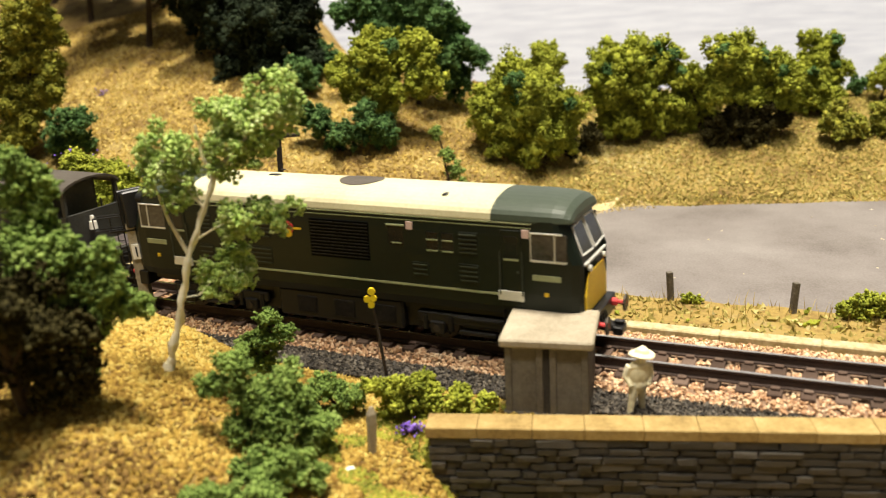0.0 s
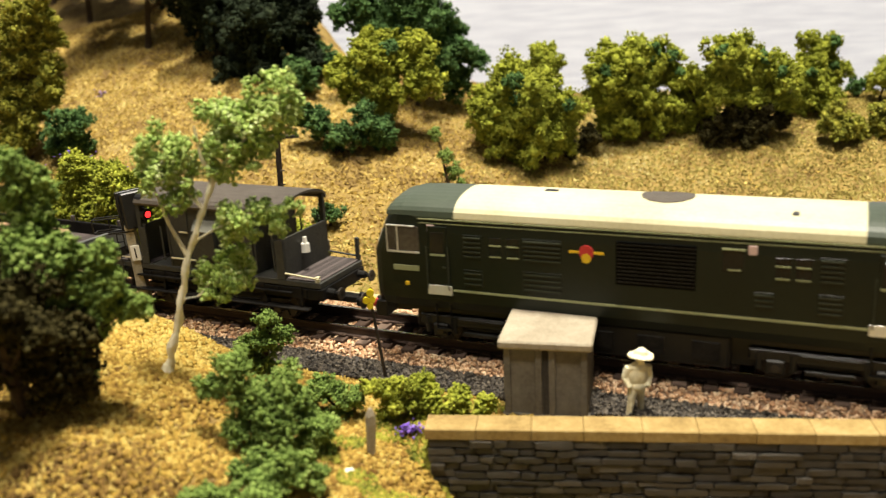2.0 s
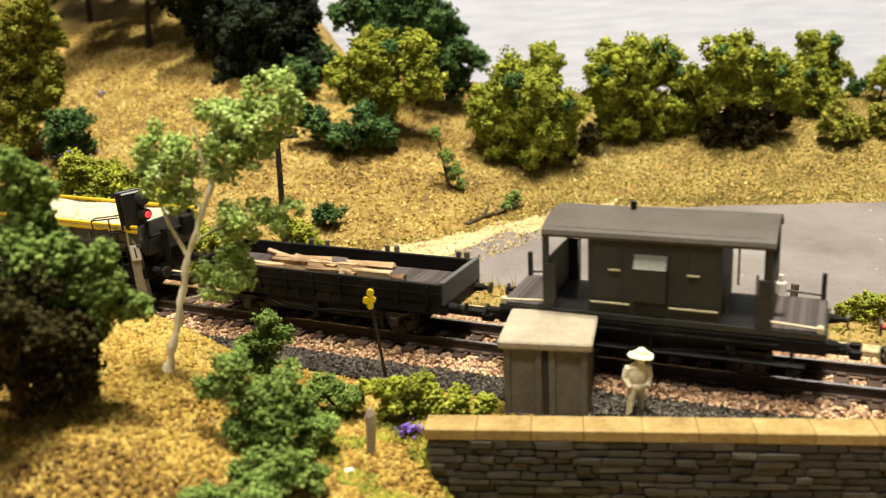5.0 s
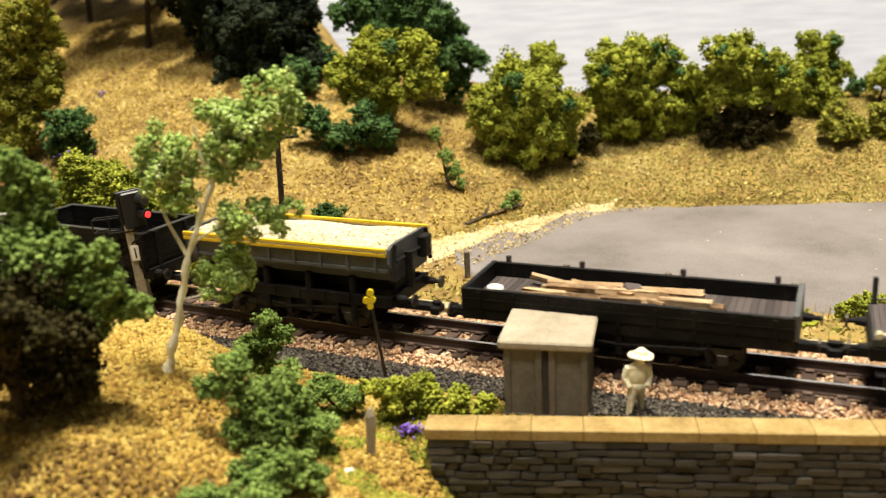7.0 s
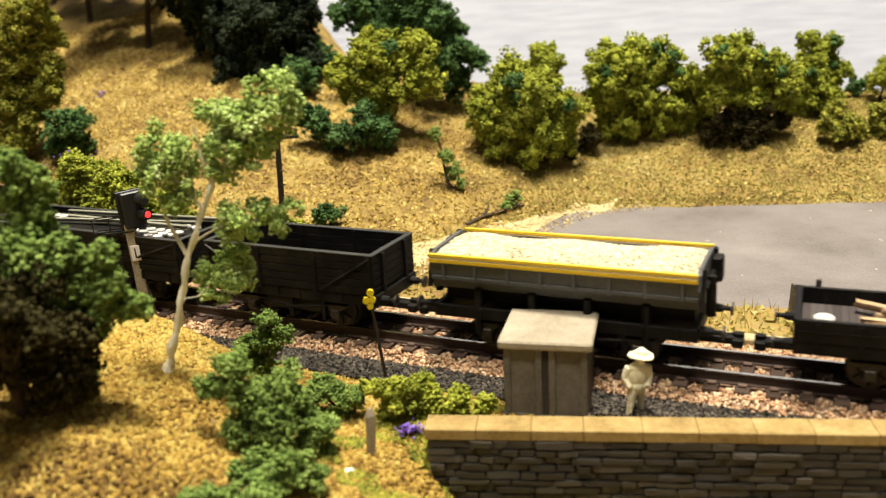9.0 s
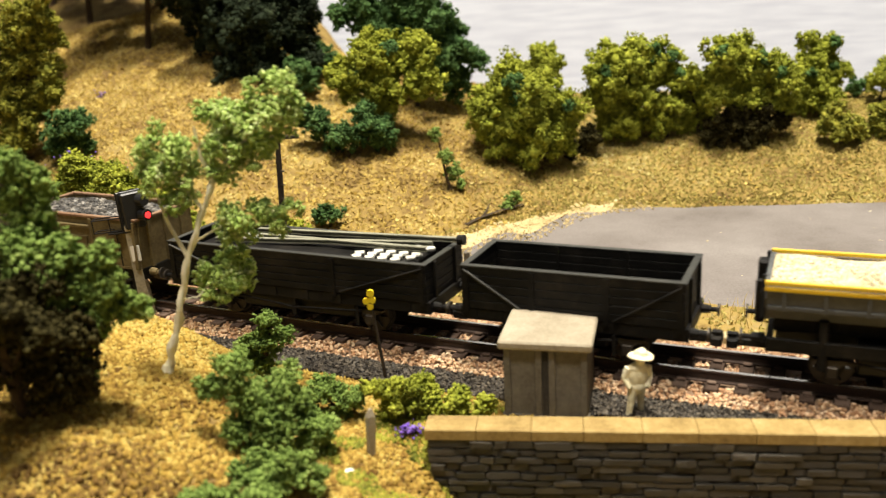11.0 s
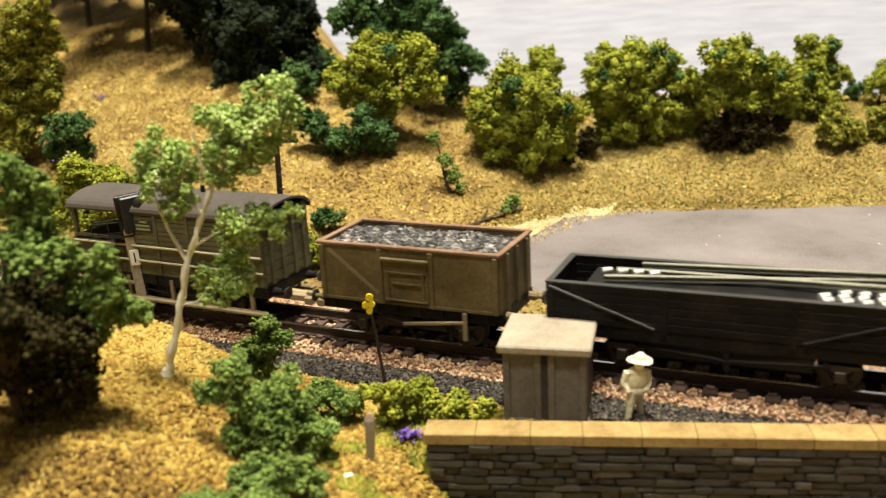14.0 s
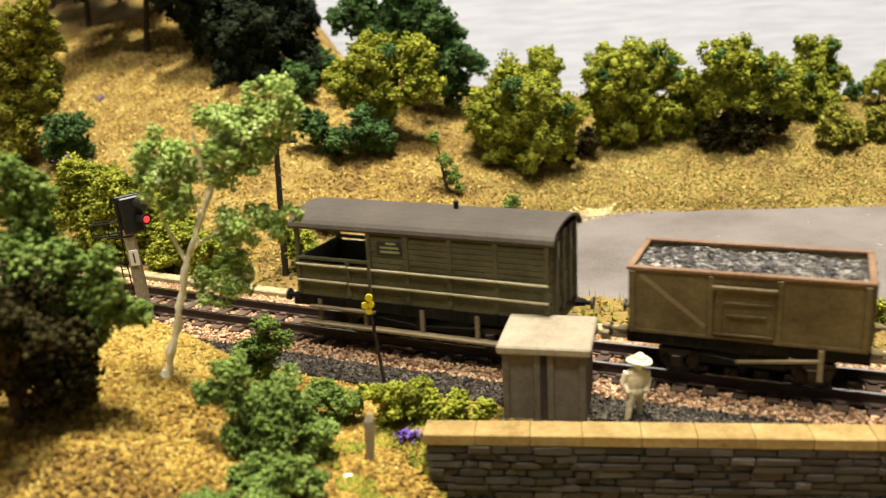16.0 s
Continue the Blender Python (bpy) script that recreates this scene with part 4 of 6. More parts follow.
def flat_wagon():
    e = empty("low_sided_wagon", None, "long black low-sided wagon with plank floor", category="wagon")
    L = 55.8
    part("floor", box(BM(), -L / 2, L / 2, -7.9, 7.9, 7.6, 8.8), BLACK, e)
    for k in range(46):
        x = -L / 2 + 1.2 + k * (L - 2.4) / 45
        part("floor_plank", box(BM(), x - 0.55, x + 0.55, -7.5, 7.5, 8.75, 9.05), DECK, e)
    for s in (-1, 1):
        sd = part("drop_side", box(BM(), -L / 2, L / 2, s * 7.9 - 0.4, s * 7.9 + 0.4, 8.2, 11.9, 0.1), BLACK, e)
        bm = BM()
        for k in range(9):
            x = -L / 2 + 3 + k * (L - 6) / 8
            box(bm, x - 0.35, x + 0.35, s * 8.4 - 0.2, s * 8.4 + 0.2, 7.4, 11.4)
        box(bm, -L / 2, L / 2, s * 8.35 - 0.12, s * 8.35 + 0.12, 9.9, 10.15)
        part("side_strap", bm, BLACK, sd)
        part("end_board", box(BM(), s * L / 2 - 0.5, s * L / 2 + 0.5, -8.2, 8.2, 8.0, 12.4 if s > 0 else 12.0, 0.12), SLATE if s > 0 else BLACK, e)
        buffers(e, s * (L / 2 + 0.3), 7.0)
        coupling(e, s * L / 2, s, None, 6.5)
        bm = BM()
        rod(bm, (-8, s * 7.6, 6.0), (8, s * 7.6, 6.0), 0.35, n=5)
        rod(bm, (-14, s * 7.4, 6.2), (-8, s * 7.6, 3.8), 0.3, n=5)
        rod(bm, (14, s * 7.4, 6.2), (8, s * 7.6, 3.8), 0.3, n=5)
        part("truss_rod", bm, BLACK, e)
    for x in (-25.0, -10.5, 8.0, 24.0):
        part("stake", box(BM(), x - 0.45, x + 0.45, 7.7, 8.5, 11.6, 13.2, 0.12), DECK, e)
    chassis(e, L, (-17, 17))
    # load of rough timbers and a white sack
    r = random.Random(4)
    for k in range(24):
        ln = r.uniform(4, 14)
        m = Matrix.Translation((r.uniform(-15, 14), r.uniform(-3.6, 2.6), 9.7 + 0.5 * (k % 3))) @ Euler((r.uniform(-0.5, 0.5), r.uniform(-0.03, 0.03), r.uniform(-0.4, 0.12))).to_matrix().to_4x4()
        bm = box(BM(), -ln / 2, ln / 2, -r.uniform(0.4, 0.75), r.uniform(0.4, 0.75), -0.5, 0.5, 0.12, m)
        for v in bm.verts:
            v.co += Vector((r.uniform(-0.3, 0.3), r.uniform(-0.2, 0.2), r.uniform(-0.2, 0.25)))
        part("timber", bm, TIMBER, e, "rough sawn pale timber baulk")
    m = Matrix.Translation((0.5, 1.5, 11.0)) @ Euler((0.3, 0.2, 0.6)).to_matrix().to_4x4()
    part("timber_block", box(BM(), -1.6, 1.6, -1.1, 1.1, -0.6, 0.6, 0.2, m), DECK, e)
    bm = BM()
    bmesh.ops.create_icosphere(bm, subdivisions=2, radius=1, matrix=Matrix.Translation((-24.0, -2.4, 10.2)) @ Matrix.Diagonal((1.7, 1.3, 0.8, 1)))
    part("white_sack", bm, WHITE, e, "small white sack")
    return e


TRAIN.append((flat_wagon(), -154.1))


def ballast_tippler():
    e = empty("ballast_wagon", None, "blue-grey ballast wagon with yellow top rails, full of pale stone", category="wagon")
    L = 47.0
    bm = BM()
    q = [(-6.6, 11.2), (-8.1, 13.2), (-8.8, 17.0), (-8.2, 17.2), (-7.6, 13.4), (-6.3, 12), (6.3, 12), (7.6, 13.4), (8.2, 17.2), (8.8, 17.0), (8.1, 13.2), (6.6, 11.2)]
    loft(bm, [[(x, y, z) for y, z in q] for x in (-L / 2, L / 2)])
    body = part("tub", bm, SLATE, e)
    for s in (-1, 1):
        for z in (16.4, 17.35):
            part("yellow_rail", box(BM(), -L / 2 - 0.4, L / 2, s * 8.75 - 0.3, s * 8.75 + 0.3, z, z + 0.72, 0.12), YELLOW, e, "yellow painted top rail")
        bm = BM()
        box(bm, -L / 2, L / 2, s * 8.35 - 0.25, s * 8.35 + 0.25, 13.2, 13.9, 0.1)
        for k in range(8):
            x = -L / 2 + 2.5 + k * (L - 5) / 7
            box(bm, x - 0.3, x + 0.3, s * 8.6 - 0.25, s * 8.6 + 0.25, 13.2, 16.4)
        part("side_rib", bm, SLATE, body)
        # end plates with curved tops
        x = s * L / 2
        bm = BM()
        a = [(-6.8, 11), (-8.5, 15.0), (-8.0, 17.6), (-6, 18.3), (6, 18.3), (8.0, 17.6), (8.5, 15.0), (6.8, 11)]
        loft(bm, [[(x + k, y, z) for y, z in a] for k in (-0.35, 0.35)])
        ep = part("end_plate", bm, SLATE, e)
        bm = BM()
        rod(bm, (x + s * 0.6, -7.9, 11.5), (x + s * 0.6, -6.4, 18.2), 0.45, n=6)
        rod(bm, (x + s * 0.6, 7.9, 11.5), (x + s * 0.6, 6.4, 18.2), 0.45, n=6)
        rod(bm, (x + s * 0.8, -6.5, 15), (x + s * 0.8, 6.5, 15), 0.4, n=6)
        box(bm, x + s * 1.3 - 0.9, x + s * 1.3 + 0.9, 3.0, 6.0, 13, 17.4, 0.3)
        rod(bm, (x + s * 1.3, -2.5, 9), (x + s * 1.3, -2.5, 16), 0.8, n=8)
        part("tipping_gear", bm, BLACK, ep)
        buffers(e, s * (L / 2 + 0.2), 7.4, None, 5.8, 1.25, 3.8)
        coupling(e, s * L / 2, s, None, 6.5)
    n = 9500
    x, y = rng.uniform(-L / 2 + 0.6, L / 2 - 0.6, n), rng.uniform(-8.0, 8.0, n)
    z = 17.0 + 0.9 * (1 - (y / 8.2) ** 2) + 0.25 * wave(x, y, 3.0, 4)
    soup("stone_load", *scatter(OCTA, np.stack([x, y, z], -1), rng.uniform(0.2, 0.36, n), 0.18, 0.7), SPOIL, e, "heaped pale buff ballast", kind="stuff")
    bm = BM()
    loft(bm, [[(x, y, 16.7 + 0.9 * (1 - (y / 8.2) ** 2)) for y in np.linspace(-8.1, 8.1, 9)] + [(x, 8.1, 14), (x, -8.1, 14)] for x in (-L / 2 + 0.3, L / 2 - 0.3)])
    part("load_bed", bm, SPOIL, e)
    bm = BM()
    box(bm, -L / 2 + 1, L / 2 - 1, -4.5, 4.5, 8.2, 10.6, 0.2)
    for x in (-15, -5, 5, 15):
        box(bm, x - 0.6, x + 0.6, -7.4, 7.4, 8.2, 11.6)
        rod(bm, (x, -7.6, 3.5), (x, -7.2, 11.5), 0.75, n=8)
    part("cradle", bm, BLACK, e)
    chassis(e, L - 1, (-13.5, 13.5))
    return e


TRAIN.append((ballast_tippler(), -220.2))


def open_wagon(name, label, L, ztop, rows, xs, load=False):
    e = empty(name, None, label, category="wagon")
    part("floor", box(BM(), -L / 2, L / 2, -7.8, 7.8, 7.8, 9.0), BLACK, e)
    for s in (-1, 1):
        planked_side(e, L, s * 7.8, 8.2, ztop, rows, BLACK)
        planked_end(e, s * (L / 2 - 0.5), 15.4, 8.2, ztop, rows, BLACK)
        part("side_capping", box(BM(), -L / 2 - 0.1, L / 2 + 0.1, s * 7.8 - 0.6, s * 7.8 + 0.6, ztop - 0.08, ztop + 0.22, 0.06), VAN_GREY, e)
        part("end_capping", box(BM(), s * (L / 2 - 0.5) - 0.6, s * (L / 2 - 0.5) + 0.6, -7.3, 7.3, ztop - 0.08, ztop + 0.2, 0.06), VAN_GREY, e)
        for x in (-L / 2 + 0.9, -L / 6, L / 6, L / 2 - 0.9):
            part("strap", box(BM(), x - 0.5, x + 0.5, s * 8.4 - 0.15, s * 8.4 + 0.15, 7.6, ztop - 0.2), BLACK, e)
            part("inner_strap", box(BM(), x - 0.35, x + 0.35, s * 7.2 - 0.15, s * 7.2 + 0.15, 9, ztop - 0.2), BLACK, e)
        for d in (-1, 1):
            bm = BM()
            rod(bm, (d * (L / 2 - 0.6), s * 8.5, ztop - 0.6), (d * (L / 6 + 1.5), s * 8.5, 8.6), 0.28, n=5)
            part("diagonal_brace", bm, VAN_GREY if d < 0 else BLACK, e)
            bm = BM()
            for y in (-4.5, 4.5):
                box(bm, s * L / 2 - 0.3, s * L / 2 + 0.45, y - 0.5, y + 0.5, 7.5, ztop - 0.1, 0.1)
        part("end_stanchion", bm, BLACK, e)
        buffers(e, s * (L / 2 + 0.2), 7.0)
        coupling(e, s * L / 2, s, None, 5.0)
    chassis(e, L, xs)
    if load:
        # long weathered girders and bundles of steel rods
        for y0, y1, z0, z1, x0, x1 in ((2.0, -1.5, 15.0, 16.4, -20, 27), (-3.5, 3.4, 15.3, 16.0, -21, 26), (4.6, 4.2, 15.4, 17.0, -16, 32)):
            bm = BM()
            d = Vector((x1 - x0, y1 - y0, z1 - z0))
            m = Matrix.Translation(((x0 + x1) / 2, (y0 + y1) / 2, (z0 + z1) / 2)) @ d.to_track_quat("X", "Z").to_matrix().to_4x4()
            ln = d.length / 2
            box(bm, -ln, ln, -0.55, 0.55, 0.25, 0.45, 0, m)
            box(bm, -ln, ln, -0.55, 0.55, -0.45, -0.25, 0, m)
            box(bm, -ln, ln, -0.12, 0.12, -0.3, 0.3, 0, m)
            part("girder", bm, GIRDER, e, "weathered grey girder")
        for y, x0, n in ((0.8, -21.5, 4), (-6.0, 14.5, 4), (-4.0, 14.0, 5), (-2.0, 17.0, 4), (2.4, 20.5, 3)):
            for k in range(n):
                x = x0 + k * 2.75
                bm = BM()
                rod(bm, (x - 0.75, y - 0.5, 15.2), (x + 0.75, y + 0.4, 15.3), 0.62, 0.5, 10)
                part("steel_bar", bm, STEEL, e, "bright steel bar end")
        part("packing", box(BM(), -24, 26, -6.8, 4.4, 12.6, 14.6, 0.2), BLACK, e)
        bm = BM()
        rod(bm, (31.2, 4.0, 17.0), (32.6, 4.0, 17.1), 1.0, n=10)
        part("pulley", bm, IRON, e)
    return e


TRAIN.append((open_wagon("open_wagon", "empty black plank-sided open wagon", 39.4, 16.1, 5, (-10, 10)), -275.5))
TRAIN.append((open_wagon("open_wagon", "long black open wagon loaded with girders and steel bars", 60.0, 15.4, 5, (-17, 17), True), -332.0))


def mineral_wagon():
    e = empty("mineral_wagon", None, "weathered olive steel mineral wagon heaped with coal", category="wagon")
    L, zt = 36.3, 19.0
    part("floor", box(BM(), -L / 2, L / 2, -7.8, 7.8, 8.2, 9.4), OLIVE, e)
    for s in (-1, 1):
        sd = part("body_side", box(BM(), -L / 2, L / 2, s * 8.1 - 0.3, s * 8.1 + 0.3, 8.4, zt, 0.08), OLIVE, e)
        part("body_end", box(BM(), s * L / 2 - 0.3, s * L / 2 + 0.3, -7.8, 7.8, 8.4, zt, 0.08), OLIVE, e)
        part("side_lip", box(BM(), -L / 2 - 0.5, L / 2 + 0.5, s * 8.2 - 0.55, s * 8.2 + 0.55, zt - 0.1, zt + 0.5, 0.12), RUST_LIP, e, "rusty top lip")
        part("end_lip", box(BM(), s * (L / 2) - 0.55, s * (L / 2) + 0.55, -7.6, 7.6, zt - 0.1, zt + 0.46, 0.12), RUST_LIP, e, "rusty top lip")
        bm = BM()
        for x in (-L / 2 + 0.5, -5.2, 5.2, L / 2 - 0.5):
            box(bm, x - 0.45, x + 0.45, s * 8.6 - 0.3, s * 8.6 + 0.3, 8.2, zt - 0.2, 0.1)
        box(bm, -L / 2, L / 2, s * 8.5 - 0.2, s * 8.5 + 0.2, 8.2, 8.7)
        part("side_rib", bm, OLIVE, sd)
        dr = part("side_door", box(BM(), -4.6, 4.6, s * 8.55 - 0.2, s * 8.55 + 0.2, 9.0, 16.6, 0.1), OLIVE, sd, "hinged olive side door")
        bm = BM()
        box(bm, -4.9, 4.9, s * 9.0 - 0.35, s * 9.0 + 0.35, 16.7, 17.4, 0.15)
        box(bm, -4.2, 4.2, s * 8.9 - 0.2, s * 8.9 + 0.2, 14.4, 14.8, 0.1)
        box(bm, -2.6, 3.4, s * 8.9 - 0.25, s * 8.9 + 0.25, 12.3, 12.8, 0.1)
        box(bm, -4.4, 4.4, s * 8.9 - 0.25, s * 8.9 + 0.25, 9.1, 9.5, 0.1)
        for x in (-3.6, 3.6):
            box(bm, x - 0.3, x + 0.3, s * 8.9 - 0.2, s * 8.9 + 0.2, 9.0, 14.8)
        part("door_bar", bm, OLIVE, dr)
        bm = BM()
        loft(bm, [[(-16.6, y, 17.8), (-16.0, y, 18.3), (-5.8, y, 10.4), (-6.2, y, 9.8)] for y in (s * 8.42, s * 8.5)])
        part("white_stripe", bm, BOARD, sd, "faded pale diagonal stripe")
        bm = BM()
        for y in (-5, 0, 5):
            box(bm, s * L / 2 - 0.4, s * L / 2 + 0.8, y - 0.45, y + 0.45, 8.2, zt - 0.2, 0.1)
        part("end_stanchion", bm, OLIVE, e)
        buffers(e, s * (L / 2 + 0.4), 7.2, OLIVE, 5.8, 1.2, 3.4)
        coupling(e, s * L / 2, s, BOARD, 6.5)
    part("load_bed", box(BM(), -L / 2 + 0.4, L / 2 - 0.4, -7.7, 7.7, 9.4, 17.8), COAL, e)
    n = 2300
    x, y = rng.uniform(-L / 2 + 0.9, L / 2 - 0.9, n), rng.uniform(-7.3, 7.3, n)
    z = 18.0 + 0.5 * (1 - (y / 7.5) ** 2) + 0.3 * wave(x, y, 2.5, 6)
    soup("coal_load", *scatter(ICO, np.stack([x, y, z], -1), rng.uniform(0.35, 0.8, n), 0.2, 0.75), COAL, e, "glossy black coal lumps", kind="stuff")
    chassis(e, L, (-10.5, 10.5))
    bm = BM()
    rod(bm, (-1, -8.6, 4.6), (11.5, -8.8, 6.2), 0.35, n=6)
    box(bm, 11.2, 12, -9, -8.5, 2.8, 8)
    part("brake_lever", bm, BOARD, e, "dusty brake lever")
    return e


TRAIN.append((mineral_wagon(), -388.6))


def veranda_van():
    e = empty("veranda_brake_van", None, "olive-grey brake van with one open veranda and footboards", category="brake van")
    L, h = 51.4, 25.7
    part("floor", box(BM(), -h, h, -7.9, 7.9, 7.4, 9.0), TOAD, e)
    cab0 = -9.0
    # cabin of overlapping boards
    for s in (-1, 1):
        for i in range(7):
            z = 14.9 + i * 1.05
            part("side_board", box(BM(), cab0, h, s * 7.6 - 0.35 - 0.04 * (i % 2), s * 7.6 + 0.35, z, z + 0.95, 0.08), TOAD, e)
        lower = part("lower_side", box(BM(), -h, h, s * 7.7 - 0.25, s * 7.7 + 0.25, 9.0, 14.8, 0.08), TOAD, e)
        bm = BM()
        for x in (-25.3, -14.2, -9.4, -1.6, 7.0, 15.8, 25.2):
            box(bm, x - 0.45, x + 0.45, s * 8.05 - 0.2, s * 8.05 + 0.2, 8.6, 22.2 if x > -9.5 else 15.4, 0.08)
        part("side_post", bm, TOAD, lower)
        for z0, z1 in ((14.6, 14.6), (11.4, 11.4)):
            for xa, xb in ((-25.4, -14.4), (-13.9, -9.8), (-9.0, 25.6)):
                bm = BM()
                rod(bm, (xa, s * 8.5, z0), (xb, s * 8.5, z1), 0.24, n=6)
                part("hand_rail", bm, RAILING, e, "dusty cream handrail")
        part("veranda_rail", box(BM(), -h, cab0, s * 7.7 - 0.4, s * 7.7 + 0.4, 15.4, 16.0, 0.1), TOAD, e)
    part("cabin_end", box(BM(), cab0 - 0.3, cab0 + 0.3, -7.5, 7.5, 9, 23), TOAD, e)
    for i in range(7):
        part("end_board", box(BM(), h - 0.35 - 0.03 * (i % 2), h + 0.3, -7.5, 7.5, 9.0 + i * 1.98, 9.0 + i * 1.98 + 1.88, 0.08), TOAD, e)
    part("veranda_end", box(BM(), -h, -h + 0.5, -7.5, 7.5, 9, 15.6, 0.08), TOAD, e)
    part("number_panel", box(BM(), -7.6, -2.4, -8.15, -7.9, 17.6, 20.2, 0.05), VAN_GREY, e, "dark grey panel with pale lettering bars")
    bm = BM()
    for z, a, b in ((19.7, -5.6, -3.6), (18.9, -6.8, -3.0), (18.1, -6.8, -2.9)):
        box(bm, a, b, -8.25, -8.1, z, z + 0.4)
    part("lettering_bars", bm, LINE, e)
    bm = BM()
    for y in (-5.6, -2, 2, 5.6):
        box(bm, h + 0.1, h + 0.8, y - 0.4, y + 0.4, 8.6, 23, 0.1)
    part("end_stanchion", bm, TOAD, e)
    for y in (-4, 4):
        part("end_window", box(BM(), h + 0.25, h + 0.42, y - 1.3, y + 1.3, 18, 21.4), GLASS, e)
    bm = BM()
    for y in (-7.4, 7.4):
        box(bm, -h, -h + 0.8, y - 0.4, y + 0.4, 9, 22.8)
    part("veranda_post", bm, TOAD, e)
    bm = BM()
    a = [(-8.5 * math.cos(p), 22.0 + 3.0 * math.sin(p)) for p in np.linspace(0, math.pi, 15)]
    loft(bm, [[(x, y, z) for y, z in a] + [(x, 0.97 * y, z - 0.45) for y, z in reversed(a)] for x in (-h - 0.8, h + 1.0)])
    roof = part("roof", bm, ROOF_GREY, e, "dusty brown-grey curved roof")
    bm = BM()
    rod(bm, (5, 0.6, 24.8), (5, 0.6, 26.4), 0.5, n=8)
    part("chimney", bm, IRON, roof)
    for s in (-1, 1):
        fb = part("footboard", box(BM(), -24.5, 25.5, s * 8.6 - 0.9, s * 8.6 + 0.9, 2.6, 3.2, 0.1), BOARD, e, "dirty tan footboard")
        bm = BM()
        for x in (-21, -11, 1, 12, 22):
            box(bm, x - 0.4, x + 0.4, s * 8.0 - 0.3, s * 8.0 + 0.3, 2.8, 7.6)
        box(bm, -23, -8.6, s * 8.5 - 0.7, s * 8.5 + 0.7, 6.0, 6.4)
        part("step_hanger", bm, BOARD, fb)
        buffers(e, s * (h + 0.5), 7.0, None, 5.8, 1.2, 3.4)
        coupling(e, s * h, s, BOARD if s > 0 else None, 6.0)
    chassis(e, L - 0.6, (-14, 14))
    return e


TRAIN.append((veranda_van(), -446.0))
# ---- plants: crumbled clump foliage on twisted stems ----
def rand_dirs(n, up=0.0):
    e = rng.normal(size=(n, 3)) + np.array((0, 0, up))
    return e / np.linalg.norm(e, axis=1)[:, None]


def clump(blobs, size, dens, core):
    """Foam foliage: knobs on lumps on each blob, every knob roughened with small crumbs."""
    C, Q = [], []
    for x, y, z, r in blobs:
        k = int(9 + 7 * min(1.0, r / 8)) if core else 13
        c = np.array((x, y, z)) + rand_dirs(k, 0.15) * r * rng.uniform(0.5, 0.86, (k, 1))
        q = r * rng.uniform(0.3, 0.5, k) * (1.0 if core else 0.9)
        for ci, qi in zip(c, q):
            m = 7 if qi > 1.0 else 4
            C.append(ci + rand_dirs(m, 0.25) * qi * rng.uniform(0.4, 0.95, (m, 1)))
            Q.append(qi * rng.uniform(0.26, 0.58, m))
        if core:
            C.append(np.array((x, y, z)) + rand_dirs(16) * r * 0.46)
            Q.append(r * rng.uniform(0.18, 0.3, 16))
    C, Q = np.concatenate(C), np.concatenate(Q)
    P, S = [], []
    for ci, qi in zip(C, Q):
        n = int(dens * 4.6 * qi * qi / (size * size)) + 4
        p = ci + rand_dirs(n) * qi * rng.uniform(0.78, 1.25 if size > 0.45 else 1.5, (n, 1))
        d = np.linalg.norm(C - ci, axis=1)
        near = (d > 0) & (d < Q + qi)
        if near.any():
            p = p[(np.linalg.norm(p[:, None] - C[near][None], axis=2) > 0.78 * Q[near][None]).all(1)]
        P.append(p)
        S.append(size * rng.uniform(0.4, 1.2, len(p)))
    out = [scatter(OCTA, np.concatenate(P), np.concatenate(S), 0.3, 0.8)]
    out.append(scatter(OCTA, C, Q * (0.65 if not core else 0.84 if size > 0.45 else 0.76), 0.1))
    if core:
        cr = np.array(blobs)
        out.append(scatter(ICO, cr[:, :3], cr[:, 3] * 0.4, 0.12))
    return merge(*out)


def stem(bm, pts, r0, r1, n=7):
    rings = []
    for i, p in enumerate(pts):
        r = r0 + (r1 - r0) * i / (len(pts) - 1)
        rings.append([(p[0] + r * math.cos(a), p[1] + r * math.sin(a), p[2]) for a in np.linspace(0, 2 * math.pi, n, endpoint=False)])
    loft(bm, rings)


